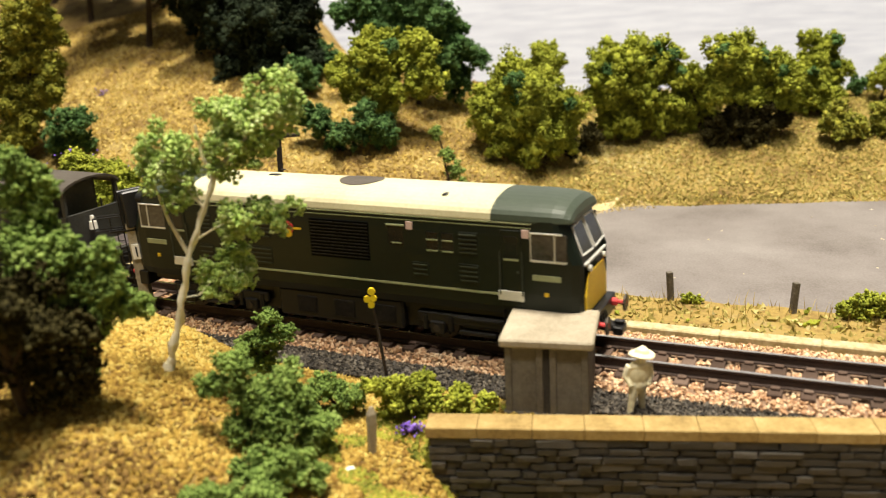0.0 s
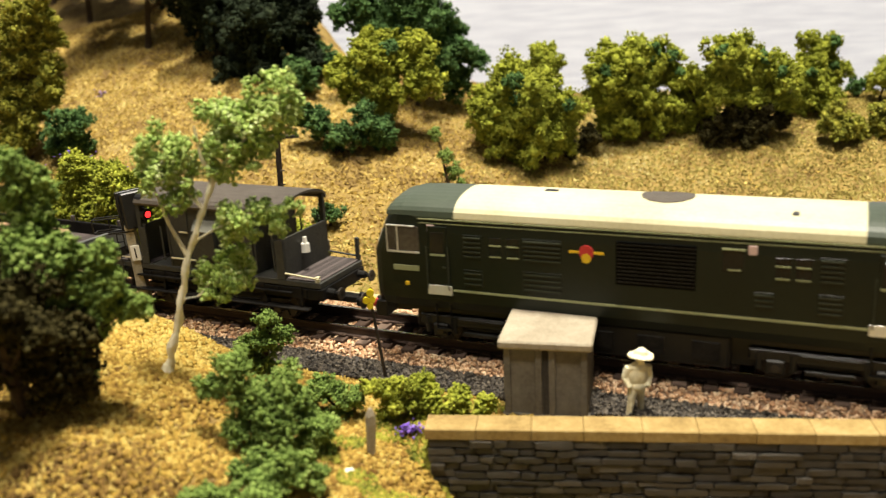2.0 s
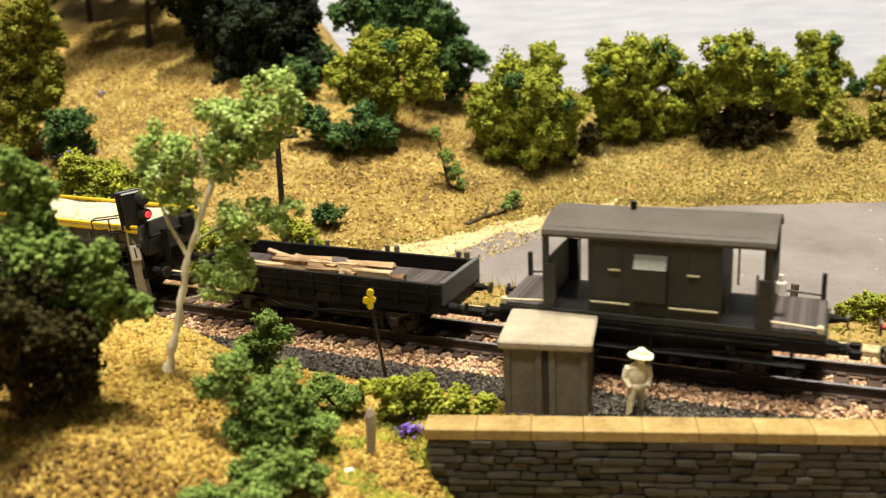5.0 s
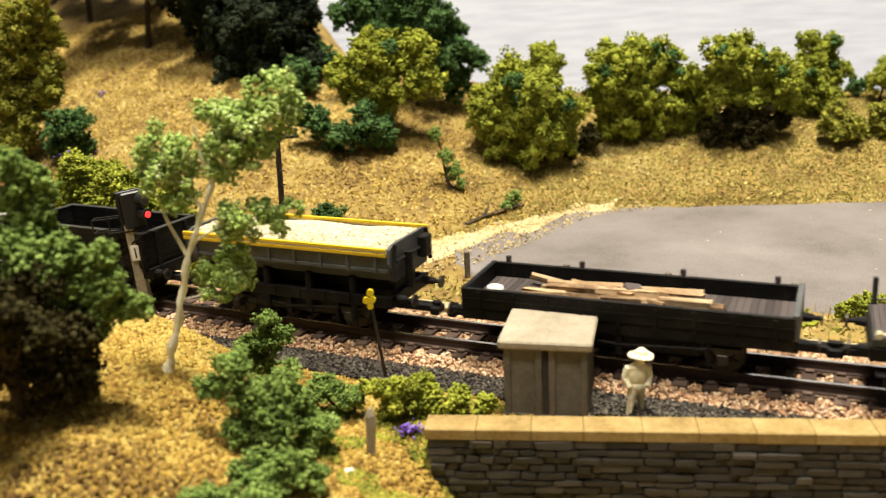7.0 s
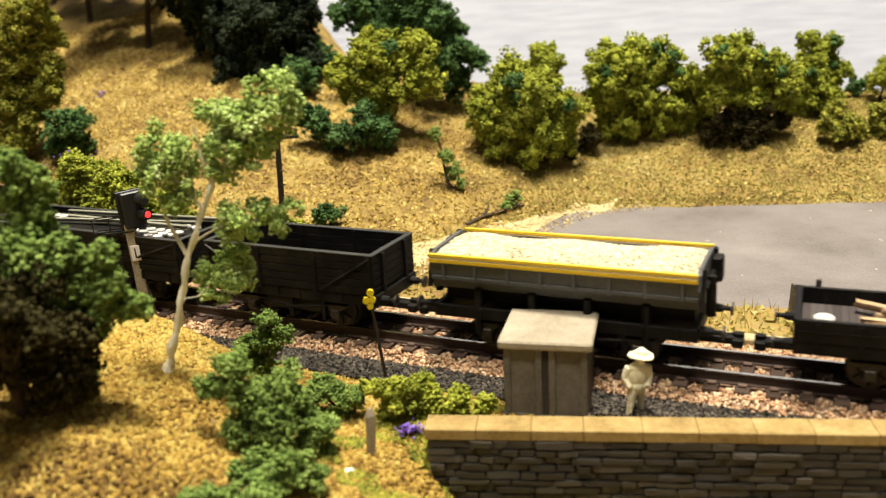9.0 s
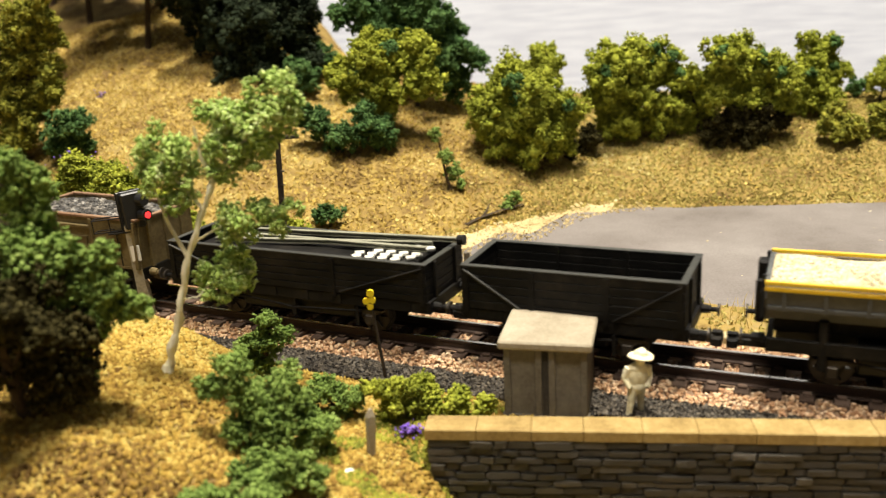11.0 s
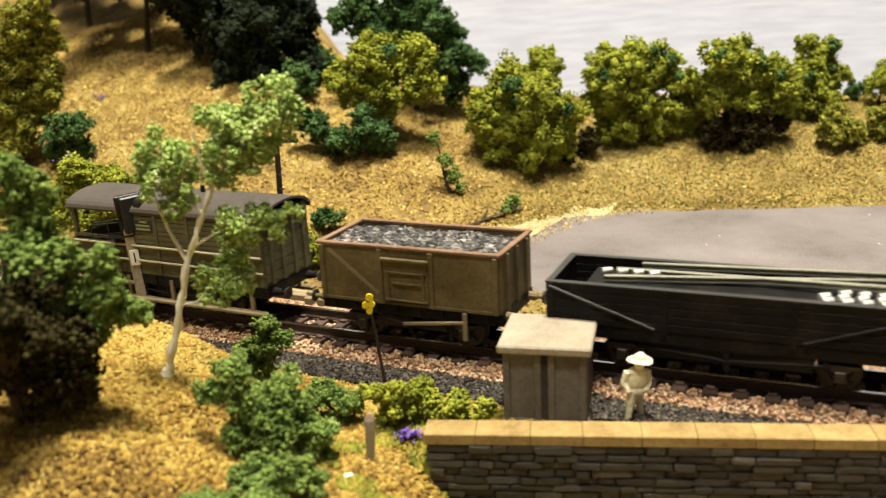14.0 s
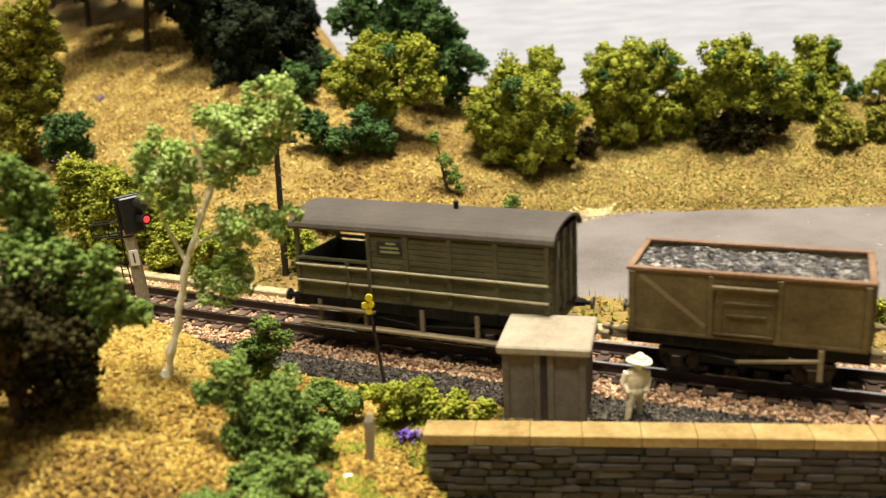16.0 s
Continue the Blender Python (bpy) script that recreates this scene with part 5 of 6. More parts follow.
def plant(name, label, x, y, leaf, blobs, trunk=False, size=0.6, dens=1.0, core=True):
    e = empty(name, at(x, y, ground_z(x, y)), label, category=name)
    top = max(blobs, key=lambda b: b[2])
    bm = BM()
    r = 1.1 if trunk and leaf == "dark" else 0.8 if trunk else 0.45
    q = [(0, 0, -1.5)] + [(top[0] * k + 0.5 * math.sin(5 * k + x), top[1] * k + 0.4 * math.cos(7 * k + y), max(0.6, top[2] * k)) for k in (0.2, 0.45, 0.7, 0.95)]
    stem(bm, q, r * 1.25, r * 0.4)
    for b in blobs:
        if b is not top and b[2] > 3:
            k = min(0.85, b[2] / top[2] * 0.55)
            s = (top[0] * k, top[1] * k, max(0.6, top[2] * k))
            bl = BM()
            stem(bl, [s, tuple((s[i] + b[i]) / 2 for i in range(3)), b[:3]], r * 0.5, r * 0.2, 5)
            part("limb", bl, BARK, e)
    part("trunk" if trunk else "stem", bm, BARK, e)
    blobs = [(a, b, c, (1.03 if leaf == 'lime' else 0.95) * r) for a, b, c, r in blobs]
    V, F = clump(blobs, size, dens, core)
    soup("crown", V, F, LEAF[leaf], e, "", True)
    if leaf == "lime" and trunk:
        # patches of deeper green among the lime
        pick = [blobs[i % len(blobs)] for i in range(3)]
        spots = []
        for a, b, c, r in pick:
            t = rng.uniform(-1.0, 1.0)
            spots.append((a + r * 0.75 * math.sin(t), b - r * 0.72 * math.cos(t), c + r * 0.45, r * 0.24))
        V, F = clump(spots, size, 1.0, False)
        soup("ivy_patch", V, F, LEAF["deep"], e, "patches of deeper green leaf")
    return e


plant("bush", "large rounded lime-green bush on the roadside bank", 29.1, 117.6, "lime", ((-0.4, 0.4, 21.2, 12.2), (-10.1, 1.4, 16.5, 9.6), (10.0, 0.6, 14.6, 8.4), (-0.6, 0.3, 9.8, 10.2), (-10.3, -0.4, 10.4, 7.4), (8.1, 0.7, 7.6, 7.1), (-13.7, -0.3, 14.1, 6.1), (-1.7, 1.7, 4.5, 6.2)), True, 0.54, 0.5, True)
plant("bush", "small lime bush on the bank top", 37.9, 150.0, "lime", ((0.1, -0.4, 19.9, 6.9), (-4.7, 0.7, 16.7, 4.8)), False, 0.54, 0.5, True)
plant("bush", "yellow-green clump-foliage bush on the roadside bank", 62.9, 134.8, "lime", ((-0.1, -0.5, 23.0, 11.4), (-9.3, -2.4, 19.8, 7.4), (10.0, 0.3, 22.4, 8.8), (3.7, -0.4, 11.8, 9.3), (-5.6, -0.5, 14.1, 8.3), (0.0, -0.9, 4.5, 7.5), (-5.6, -1.2, 5.8, 5.6)), True, 0.54, 0.5, True)
plant("bush", "low yellow-green clump-foliage bush on the roadside bank", 75.4, 132.2, "lime", ((-0.1, 0.2, 6.9, 7.0),), False, 0.54, 0.5, True)
plant("bush", "yellow-green clump-foliage bush on the roadside bank", 86.6, 132.2, "lime", ((-1.3, 2.2, 12.1, 6.6), (-5.2, 0.2, 17.7, 5.8), (-0.2, 1.5, 5.6, 4.6), (-2.0, 0.7, 2.9, 4.6)), True, 0.54, 0.5, True)
plant("tree", "wide lime-green tree with dark trunk on the bank", 95.6, 125.0, "lime", ((-4.7, -1.7, 25.4, 8.5), (4.3, 2.3, 22.3, 8.9), (13.4, -1.4, 19.2, 6.8), (8.3, 2.0, 14.1, 6.8), (-6.2, -0.1, 16.7, 7.5), (1.2, 0.6, 13.4, 6.2), (14.7, 0.1, 12.0, 4.0)), True, 0.54, 0.5, True)
plant("bush", "tall yellow-green clump-foliage bush on the roadside bank", 128.5, 142.1, "lime", ((-0.4, 2.2, 19.7, 7.9), (-3.6, -0.9, 10.5, 7.6), (5.7, 1.3, 12.9, 5.7), (1.6, -2.0, 4.6, 6.1), (-6.1, -1.5, 5.0, 5.3)), True, 0.54, 0.5, True)
plant("bush", "small olive-green bush low on the bank", 127.2, 120.3, "olive", ((-1.4, -1.9, 6.7, 6.4), (4.3, 0.9, 2.8, 4.5)), False, 0.54, 0.5, True)
plant("bush", "small olive-green bush low on the bank", 140.1, 120.0, "olive", ((0.2, 1.5, 5.8, 5.7),), False, 0.54, 0.5, True)
plant("bush", "lime bush on the bank top", 153.9, 150.0, "lime", ((-0.2, -2.1, 8.8, 6.2),), False, 0.54, 0.5, True)
plant("bush", "small dark bush on the bank top", 149.6, 160.0, "deep", ((-0.2, 0.7, 4.4, 3.6), (3.8, -0.9, 4.6, 2.8)), False, 0.54, 0.5, True)
plant("tree", "broad dark green tree on the ridge", -6.1, 150.0, "deep", ((-7.5, -2.4, 31.2, 10.9), (5.6, -3.7, 28.6, 11.0), (-16.7, -0.2, 33.5, 8.7), (12.7, 1.6, 18.1, 9.9), (19.3, -0.3, 14.9, 5.7), (-24.5, -0.0, 31.1, 4.5), (6.7, -3.3, 12.7, 9.6), (-1.4, -0.1, 37.2, 11.3), (12.2, 2.4, 6.7, 7.7)), True, 0.54, 0.5, True)
plant("tree", "yellow-green tree with dark trunk on hillside", -13.2, 123.1, "lime", ((-6.3, -2.0, 24.1, 8.4), (5.2, 1.4, 25.2, 8.0), (-12.9, -1.1, 17.5, 6.7), (-2.6, 0.2, 14.3, 8.5), (9.0, -2.4, 16.4, 7.1), (-5.0, 1.4, 30.0, 4.9), (-16.2, 1.2, 21.2, 4.4), (8.1, -1.3, 29.4, 3.8)), True, 0.54, 0.5, True)
plant("bush", "low deep green bush on hillside", -28.6, 112.4, "deep", ((-7.8, 1.2, 9.4, 6.0), (-1.2, -1.1, 5.5, 6.0), (7.5, 1.6, 7.7, 6.9), (-12.7, 1.4, 12.2, 4.3), (12.5, 1.4, 3.9, 4.3)), False, 0.54, 0.5, True)
plant("shrub", "sparse dark green shrub on hillside", 3.6, 96.1, "mid", ((-1.2, 0.0, 9.3, 2.5), (1.0, 0.6, 5.0, 3.0), (-4.1, 0.5, 16.1, 2.1), (2.5, -0.6, 1.6, 1.7)), False, 0.45, 0.6, False)
plant("shrub", "small green weed clump beside the road", 21.2, 91.5, "mid", ((0.1, 0.6, 3.0, 2.3), (-2.4, -0.4, 1.4, 1.6)), False, 0.45, 0.8, False)
plant("bush", "small deep green bush behind the track", -30.6, 74.5, "deep", ((0.8, -0.7, 3.9, 3.7), (-2.4, 0.0, 2.5, 2.1)), False, 0.54, 0.5, True)
plant("conifer", "very dark conifer on upper hillside", -64.1, 167.0, "dark", ((2.0, -2.1, 17.6, 14.9), (15.7, 0.2, 14.9, 9.6), (6.5, -2.4, 3.6, 11.1), (18.6, -2.1, 4.0, 7.0), (13.1, 2.4, 28.5, 11.8), (-4.0, 1.0, 0.2, 9.1), (11.7, 0.7, -4.7, 7.1), (21.2, 0.3, 20.4, 6.0)), True, 0.7, 0.55, True)
plant("conifer", "very dark conifer on upper hillside", -79.1, 177.7, "dark", ((4.3, 1.2, 10.3, 11.3), (-0.8, 0.0, 18.5, 10.2), (8.7, 3.8, 29.8, 14.2), (-3.7, -2.7, 28.5, 12.2), (3.1, 2.0, 0.2, 8.3), (11.4, 2.1, 17.9, 12.3)), True, 0.7, 0.55, True)
# crowns of these two are widened above the view to shade the slope
plant("conifer", "dark conifer with bare brown trunk on hillside", -110.5, 200.1, "dark", ((5.4, -4.2, 36.0, 20.0), (14.0, 1.6, 22.8, 9.6), (-14.6, 4.0, 38.0, 19.0), (8.6, -3.2, 52.0, 16.0), (21, -4, 14, 9.5), (19, -6, 25, 11), (28, -6, 26, 13)), True, 0.95, 0.6, True)
plant("conifer", "dark conifer with bare brown trunk on hillside", -147.2, 244.5, "dark", ((8.0, 0.9, 34.0, 20.0), (10.2, 3.0, 22.0, 10.9), (-10.0, 8.0, 36.0, 19.0), (25, -14, 34, 17), (4, 2, 54, 16)), True, 0.95, 0.6, True)
# unseen tree, added only to carry the hillside shade further up
plant("conifer", "unseen dark conifer added to shade the hillside", -178.0, 286.0, "dark", ((6.0, -2.0, 34.0, 20.0), (-12.0, 4.0, 36.0, 18.0), (4, 0, 54, 16)), True, 0.95, 0.6, True)
plant("bush", "small lime bush beside the dark conifer", -32.0, 170.0, "lime", ((0, 0, 4.0, 4.0), (4.0, 0.6, 6.0, 3.2), (-4.0, 0, 2.0, 3.4)), False, 0.54, 0.5, True)
plant("bush", "deep green bush beside the dark conifer", -42.0, 174.0, "deep", ((0, 0, 6.0, 7.0), (6.0, 0.6, 2.0, 6.0), (-5.0, 0, 10.0, 6.0)), False, 0.54, 0.5, True)
plant("bush", "deep green bush below the conifers", -43.7, 153.4, "deep", ((0.4, -2.0, 4.8, 6.2), (-4.0, -0.7, 8.8, 4.8)), False, 0.54, 0.5, True)
plant("hedge", "tall olive-green hedge on hillside", -138.1, 136.4, "olive", ((8.3, -1.5, 45.3, 8.3), (4.9, -0.1, 36.6, 9.4), (11.1, -0.4, 30.9, 8.4), (2.0, 2.1, 26.0, 9.4), (11.7, -1.5, 23.6, 7.4), (3.0, -0.9, 16.7, 9.5), (-1.4, -1.2, 7.6, 8.6), (15.7, 0.8, 41.4, 6.7), (12.8, -1.4, 50.3, 8.3)), True, 0.54, 0.5, True)
plant("bush", "rounded deep green bush on hillside", -119.9, 128.2, "deep", ((2.9, 0.1, 11.7, 6.9), (-1.4, 2.0, 7.4, 6.4), (5.8, 0.8, 7.0, 4.5)), False, 0.54, 0.5, True)
plant("bush", "yellow-green bush behind the track", -96.4, 80.1, "lime", ((-0.3, 1.7, 17.7, 7.3), (-5.7, 0.8, 13.2, 7.3), (1.2, 2.5, 8.1, 9.5), (-2.6, -0.8, 22.6, 5.1), (1.8, -0.5, 1.5, 6.8)), False, 0.54, 0.5, True)
plant("bush", "yellow-green bush behind the track", -78.6, 73.3, "lime", ((-8.5, 1.5, 14.6, 7.7), (-1.4, 0.3, 11.1, 8.1), (3.9, -0.9, 6.1, 8.2), (-5.6, -1.3, 3.4, 7.8), (7.4, -0.3, 9.0, 6.1)), False, 0.54, 0.5, True)
plant("bush", "lime-green bush behind the track", -35.1, 56.1, "lime", ((0.5, -0.7, 5.9, 4.8), (-1.9, 0.0, 9.8, 3.4), (3.1, 0.6, 2.8, 3.1)), False, 0.54, 0.5, True)
plant("bush", "yellow-green bush behind the track", -64.5, 62.0, "lime", ((-4.0, 0.6, 8.0, 6.4), (3.0, -0.4, 6.0, 6.0), (-8.0, -0.5, 3.6, 5.4), (0.5, -2.0, 1.6, 5.6), (7.5, 0.5, 2.4, 4.4)), False, 0.54, 0.5, True)
plant("bush", "tall green bush on grassy mound", -63.8, -40.1, "mid", ((6.2, -0.2, 33.6, 3.0), (8.5, 0.5, 31.4, 2.4), (3.9, 0.6, 30.0, 3.6), (6.7, 0.8, 27.9, 3.2), (3.8, -0.3, 25.1, 3.2), (4.3, 0.9, 34.1, 2.7), (7.0, 0.7, 25.0, 2.4)), True, 0.42, 0.42, True)
plant("bush", "large green bush on grassy mound", -54.5, -44.7, "mid", ((2.3, 0.5, 23.0, 3.4), (7.7, 0.1, 22.7, 2.9), (9.0, -0.7, 18.5, 2.8), (0.2, -0.3, 19.8, 3.5), (5.3, 0.7, 17.5, 3.8), (-0.2, 0.0, 13.1, 4.4), (3.3, -0.8, 10.4, 3.6), (0.1, 0.8, 5.3, 3.4), (6.4, 0.8, 14.5, 3.4), (-3.8, 1.1, 10.8, 3.2), (2.5, -0.5, 5.2, 2.4), (10.2, 0.4, 14.6, 3.0), (-3.4, 0.4, 22.6, 3.6), (-4.2, 0.2, 17.0, 3.8)), True, 0.42, 0.42, True)
# last five blobs, mostly out of view, are added to shade the mound
plant("bush", "very dark brownish-green bush on grassy mound", -59.9, -47.4, "brown", ((3.3, 0.6, 18.0, 4.4), (-1.2, -0.9, 16.6, 4.6), (0.3, -1.4, 12.6, 4.8), (5.2, -1.6, 12.4, 4.2), (2.6, -2.0, 8.2, 4.6), (7.4, -1.2, 7.4, 3.9), (-2.2, 0.2, 7.5, 4.2), (5.0, -1.0, 3.4, 3.4), (9.4, -0.6, 11.6, 3.2), (8.2, 0.4, 3.2, 2.6), (2.0, -9.0, 19.0, 4.4), (-4.0, -11.0, 18.0, 5.0), (5.5, -7.0, 15.0, 4.0), (-8.0, -10.0, 14.0, 5.0), (-2.0, -12.5, 13.4, 4.0)), True, 0.45, 0.42, True)
plant("shrub", "upright mid-green shrub beside the line", -33.3, -12.8, "mid", ((1.1, 0.2, 10.3, 2.4), (1.3, -0.3, 6.7, 3.2), (-1.6, 0.4, 2.2, 3.9), (-3.6, -0.6, 5.0, 2.6), (4.2, 0.3, 7.2, 2.0)), True, 0.34, 0.52, True)
plant("shrub", "ragged mid-green shrub on grassy slope", -28.2, -42.4, "mid", ((-3.4, -0.5, 14.0, 3.1), (3.7, 1.1, 10.9, 3.3), (-1.5, 0.8, 9.3, 4.3), (5.0, 1.2, 7.6, 3.5), (-3.7, -0.7, 4.9, 3.2), (2.1, -1.1, 3.6, 4.4), (6.8, 1.0, 0.5, 3.6), (-0.1, -1.3, -1.0, 4.4), (5.6, -1.0, -3.3, 3.2), (1.0, 0.5, 6.6, 4.2), (-6.4, 0.2, 10.5, 2.6), (8.4, 0.4, 3.4, 3.0)), False, 0.33, 0.52, True)
plant("shrub", "grey-green shrub on grassy slope", -19.0, -25.7, "mid", ((-2.4, 0.7, 5.2, 2.8), (1.7, -0.3, 3.9, 3.2), (0.0, 0.1, 0.4, 2.9), (-5.2, -0.2, 4.0, 3.0), (-4.0, -1.0, 0.8, 3.2)), False, 0.33, 0.52, True)
plant("shrub", "mid-green shrub low on grassy slope", -30.7, -58.4, "mid", ((-3.2, -0.5, 3.9, 2.8), (0.4, -0.1, 3.1, 3.4), (5.0, -0.2, 3.9, 2.8), (2.5, -0.5, 1.5, 3.0)), False, 0.34, 0.52, True)
plant("shrub", "ragged mid-green shrub low on grassy slope", -24.5, -53.0, "mid", ((-3.0, 0.3, 3.2, 3.4), (1.6, -0.4, 3.6, 3.6), (4.6, 0.5, 2.0, 3.0), (-1.0, -1.5, 0.6, 3.2)), False, 0.34, 0.52, True)
plant("shrub", "low lime-green shrub behind the wall", -4.7, -28.0, "lime", ((-4.3, -1.0, 5.2, 3.0), (0.3, 0.7, 3.9, 3.4), (5.8, -0.8, 2.6, 2.8), (10.4, 0.2, 1.7, 2.1), (-5.5, -0.7, 1.4, 2.1), (-8.0, 0.5, 5.4, 1.7)), False, 0.42, 1.0, True)

plant("bush", "small lime bush beside the fence post", 80.5, 1.6, "lime", ((0, 0, 2.0, 3.0), (3.5, 1, 1.8, 2.8), (-2.5, 0.5, 1.2, 1.8)), False, 0.42, 1.0, True)
plant("bush", "small lime weed clump beside the fence post", 50.5, 14.6, "lime", ((0, 0, 0.8, 1.3), (1.8, -0.6, 0.6, 1.1)), False, 0.35, 1.0, True)


# dark clumps put where only shade lies beneath the lime foliage
plant("undergrowth", "dark brown clumps standing in for shade beneath the lime tree", 97.0, 125.0, "brown", ((-8, 0, 4, 6), (0, -1, 6.5, 6.5), (8, 0, 6, 6), (14, 1, 6, 4.5), (3, -3, 2, 5)), False, 0.54, 0.5, True)
plant("undergrowth", "dark brown clumps standing in for shade beneath the lime bush", 46.0, 127.0, "brown", ((-4, 0, 3, 4.5), (3, 0, 4, 5)), False, 0.54, 0.5, True)


# flowering specks among the bushes
def flowers(label, x, y, z, r, n):
    e = empty("flower_clump", at(x, y, ground_z(x, y)), label, category="flowers")
    P = rng.normal(0, 1, (n, 3)) * np.array((r, r * 0.6, r * 0.55)) + np.array((0, 0, z))
    soup("blossom", *scatter(OCTA, P, rng.uniform(0.2, 0.42, n), 0.3, 0.7), PETAL, e)
    bm = BM()
    for p in P[:: max(1, n // 14)]:
        stem(bm, [(p[0] * 0.3, p[1] * 0.3, -0.5), (p[0] * 0.7, p[1] * 0.7, p[2] * 0.6), tuple(p)], 0.14, 0.08, 4)
    part("stems", bm, BARK, e)


flowers("purple flowers beside the wall", -7.0, -33.6, 1.5, 0.9, 80)
flowers("purple flowers on hillside bush", -100, 84, 23.5, 2.6, 60)
flowers("purple flowers on hillside bush", -78.5, 78.0, 17.0, 2.2, 40)
flowers("small purple flowers on hillside", -120.3, 168.1, 1.0, 1.1, 24)


# slender birch with open sprays of leaves
def birch():
    x, y = -46.0, -27.8
    e = empty("birch_tree", at(x, y, ground_z(x, y)), "slender birch with cream bark and sparse pale leaves", category="tree")
    bm = BM()
    way = ((-0.2, -1.5), (0, 0.3), (0.9, 2.5), (2.4, 6.8), (4.1, 12.5), (5.2, 17), (6.9, 21.7), (9.4, 27.0), (11.6, 32.3))
    rings = []
    for i in range(61):
        t = i / 60
        z = -1.5 + 33.8 * t
        cx = float(np.interp(z, [w[1] for w in way], [w[0] for w in way])) + 0.15 * math.sin(z * 0.9)
        rr = (0.72 - 0.3 * t) * (1 + 0.07 * math.sin(z * 1.7) + 0.05 * math.sin(z * 4.1 + 1))
        rings.append([(cx + rr * (1 + 0.3 * math.sin(2 * a + z * 1.5)) * math.cos(a), 0.2 * math.sin(z) + rr * math.sin(a), z) for a in np.linspace(0, 2 * math.pi, 12, endpoint=False)])
    loft(bm, rings)
    stem(bm, [(-0.4, 0, -1.2), (0, 0, 0.4), (0.3, 0, 1.6)], 1.6, 0.7, 9)
    part("trunk", bm, BIRCH_BARK, e, "cream bark flecked with brown")
    limbs = (((11.6, 0, 32.3), (13.6, 0.5, 34), (16.5, 1.0, 39.5)), ((11.4, 0, 31.8), (10.2, -0.6, 35), (9.8, -1, 40)), ((11.6, 0, 32.3), (17.5, 0, 38), (22, 0.5, 43.5)),
             ((9.4, 0, 27.0), (5.5, 0.6, 32), (1.6, 0.5, 37.5)), ((6.9, 0, 21.7), (11, -0.7, 24), (16, -1, 26)), ((4.1, 0.2, 12.5), (6.7, 0.2, 12.8), (10.8, 0.6, 17)),
             ((6.0, 0, 19.5), (3.5, 0.5, 25), (2.0, 0.4, 31)), ((16, -1, 26), (19, -1.2, 26.6), (23, -1.2, 26.8)))
    for q in limbs:
        bm = BM()
        stem(bm, q, 0.42, 0.16, 6)
        part("limb", bm, BIRCH_BARK, e)
    sprays = ((3.6, 0.5, 36.5, 4.3), (7.0, 0, 33.0, 3.2), (3.0, -0.6, 32, 3.2), (14.0, 0.4, 40.4, 3.9), (15.8, -0.4, 36.5, 4.3), (12.6, 0.6, 34.4, 3.2), (21.8, 0.5, 44.6, 3.4),
              (22.6, -0.4, 40.6, 3.6), (19.0, 0.5, 40.0, 3.6), (18.6, 0.3, 35.6, 2.8), (5.0, 0.2, 28.4, 2.2), (15.8, -0.8, 25.4, 3.7), (13.0, 0.2, 23.3, 2.8), (19.6, -1, 25.3, 2.7), (23.3, -1, 26.6, 1.7), (11.4, 0.5, 16.6, 4.0),
              (8.4, -0.2, 15, 2.6), (14.4, 0.6, 18.2, 2.3), (7.0, 0, 29.6, 1.8))
    V, F = clump([(a, b, c, 1.1 * q) for a, b, c, q in sprays], 0.36, 0.52, False)
    soup("crown", V, F, LEAF["pale"], e, "sparse pale green leaf sprays", True)


birch()
# ---- lineside things ----
def hut():
    # roof slab corners: about 15 mm square, turned with the wall
    e = empty("lineside_hut", at(17.0, -23.9, -4.7, 0, 0, -14.2), "small grey concrete lineside hut with flat slab roof", category="hut")
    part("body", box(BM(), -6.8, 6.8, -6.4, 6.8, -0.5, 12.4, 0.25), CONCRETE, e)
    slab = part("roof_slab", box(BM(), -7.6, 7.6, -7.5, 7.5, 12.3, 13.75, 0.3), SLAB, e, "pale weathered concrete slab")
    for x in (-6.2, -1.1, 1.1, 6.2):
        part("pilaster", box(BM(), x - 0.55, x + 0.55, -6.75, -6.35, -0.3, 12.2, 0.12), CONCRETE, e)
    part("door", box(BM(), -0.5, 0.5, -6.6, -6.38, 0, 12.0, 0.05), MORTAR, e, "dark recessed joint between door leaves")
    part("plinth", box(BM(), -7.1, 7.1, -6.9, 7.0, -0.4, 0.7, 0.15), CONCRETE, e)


hut()


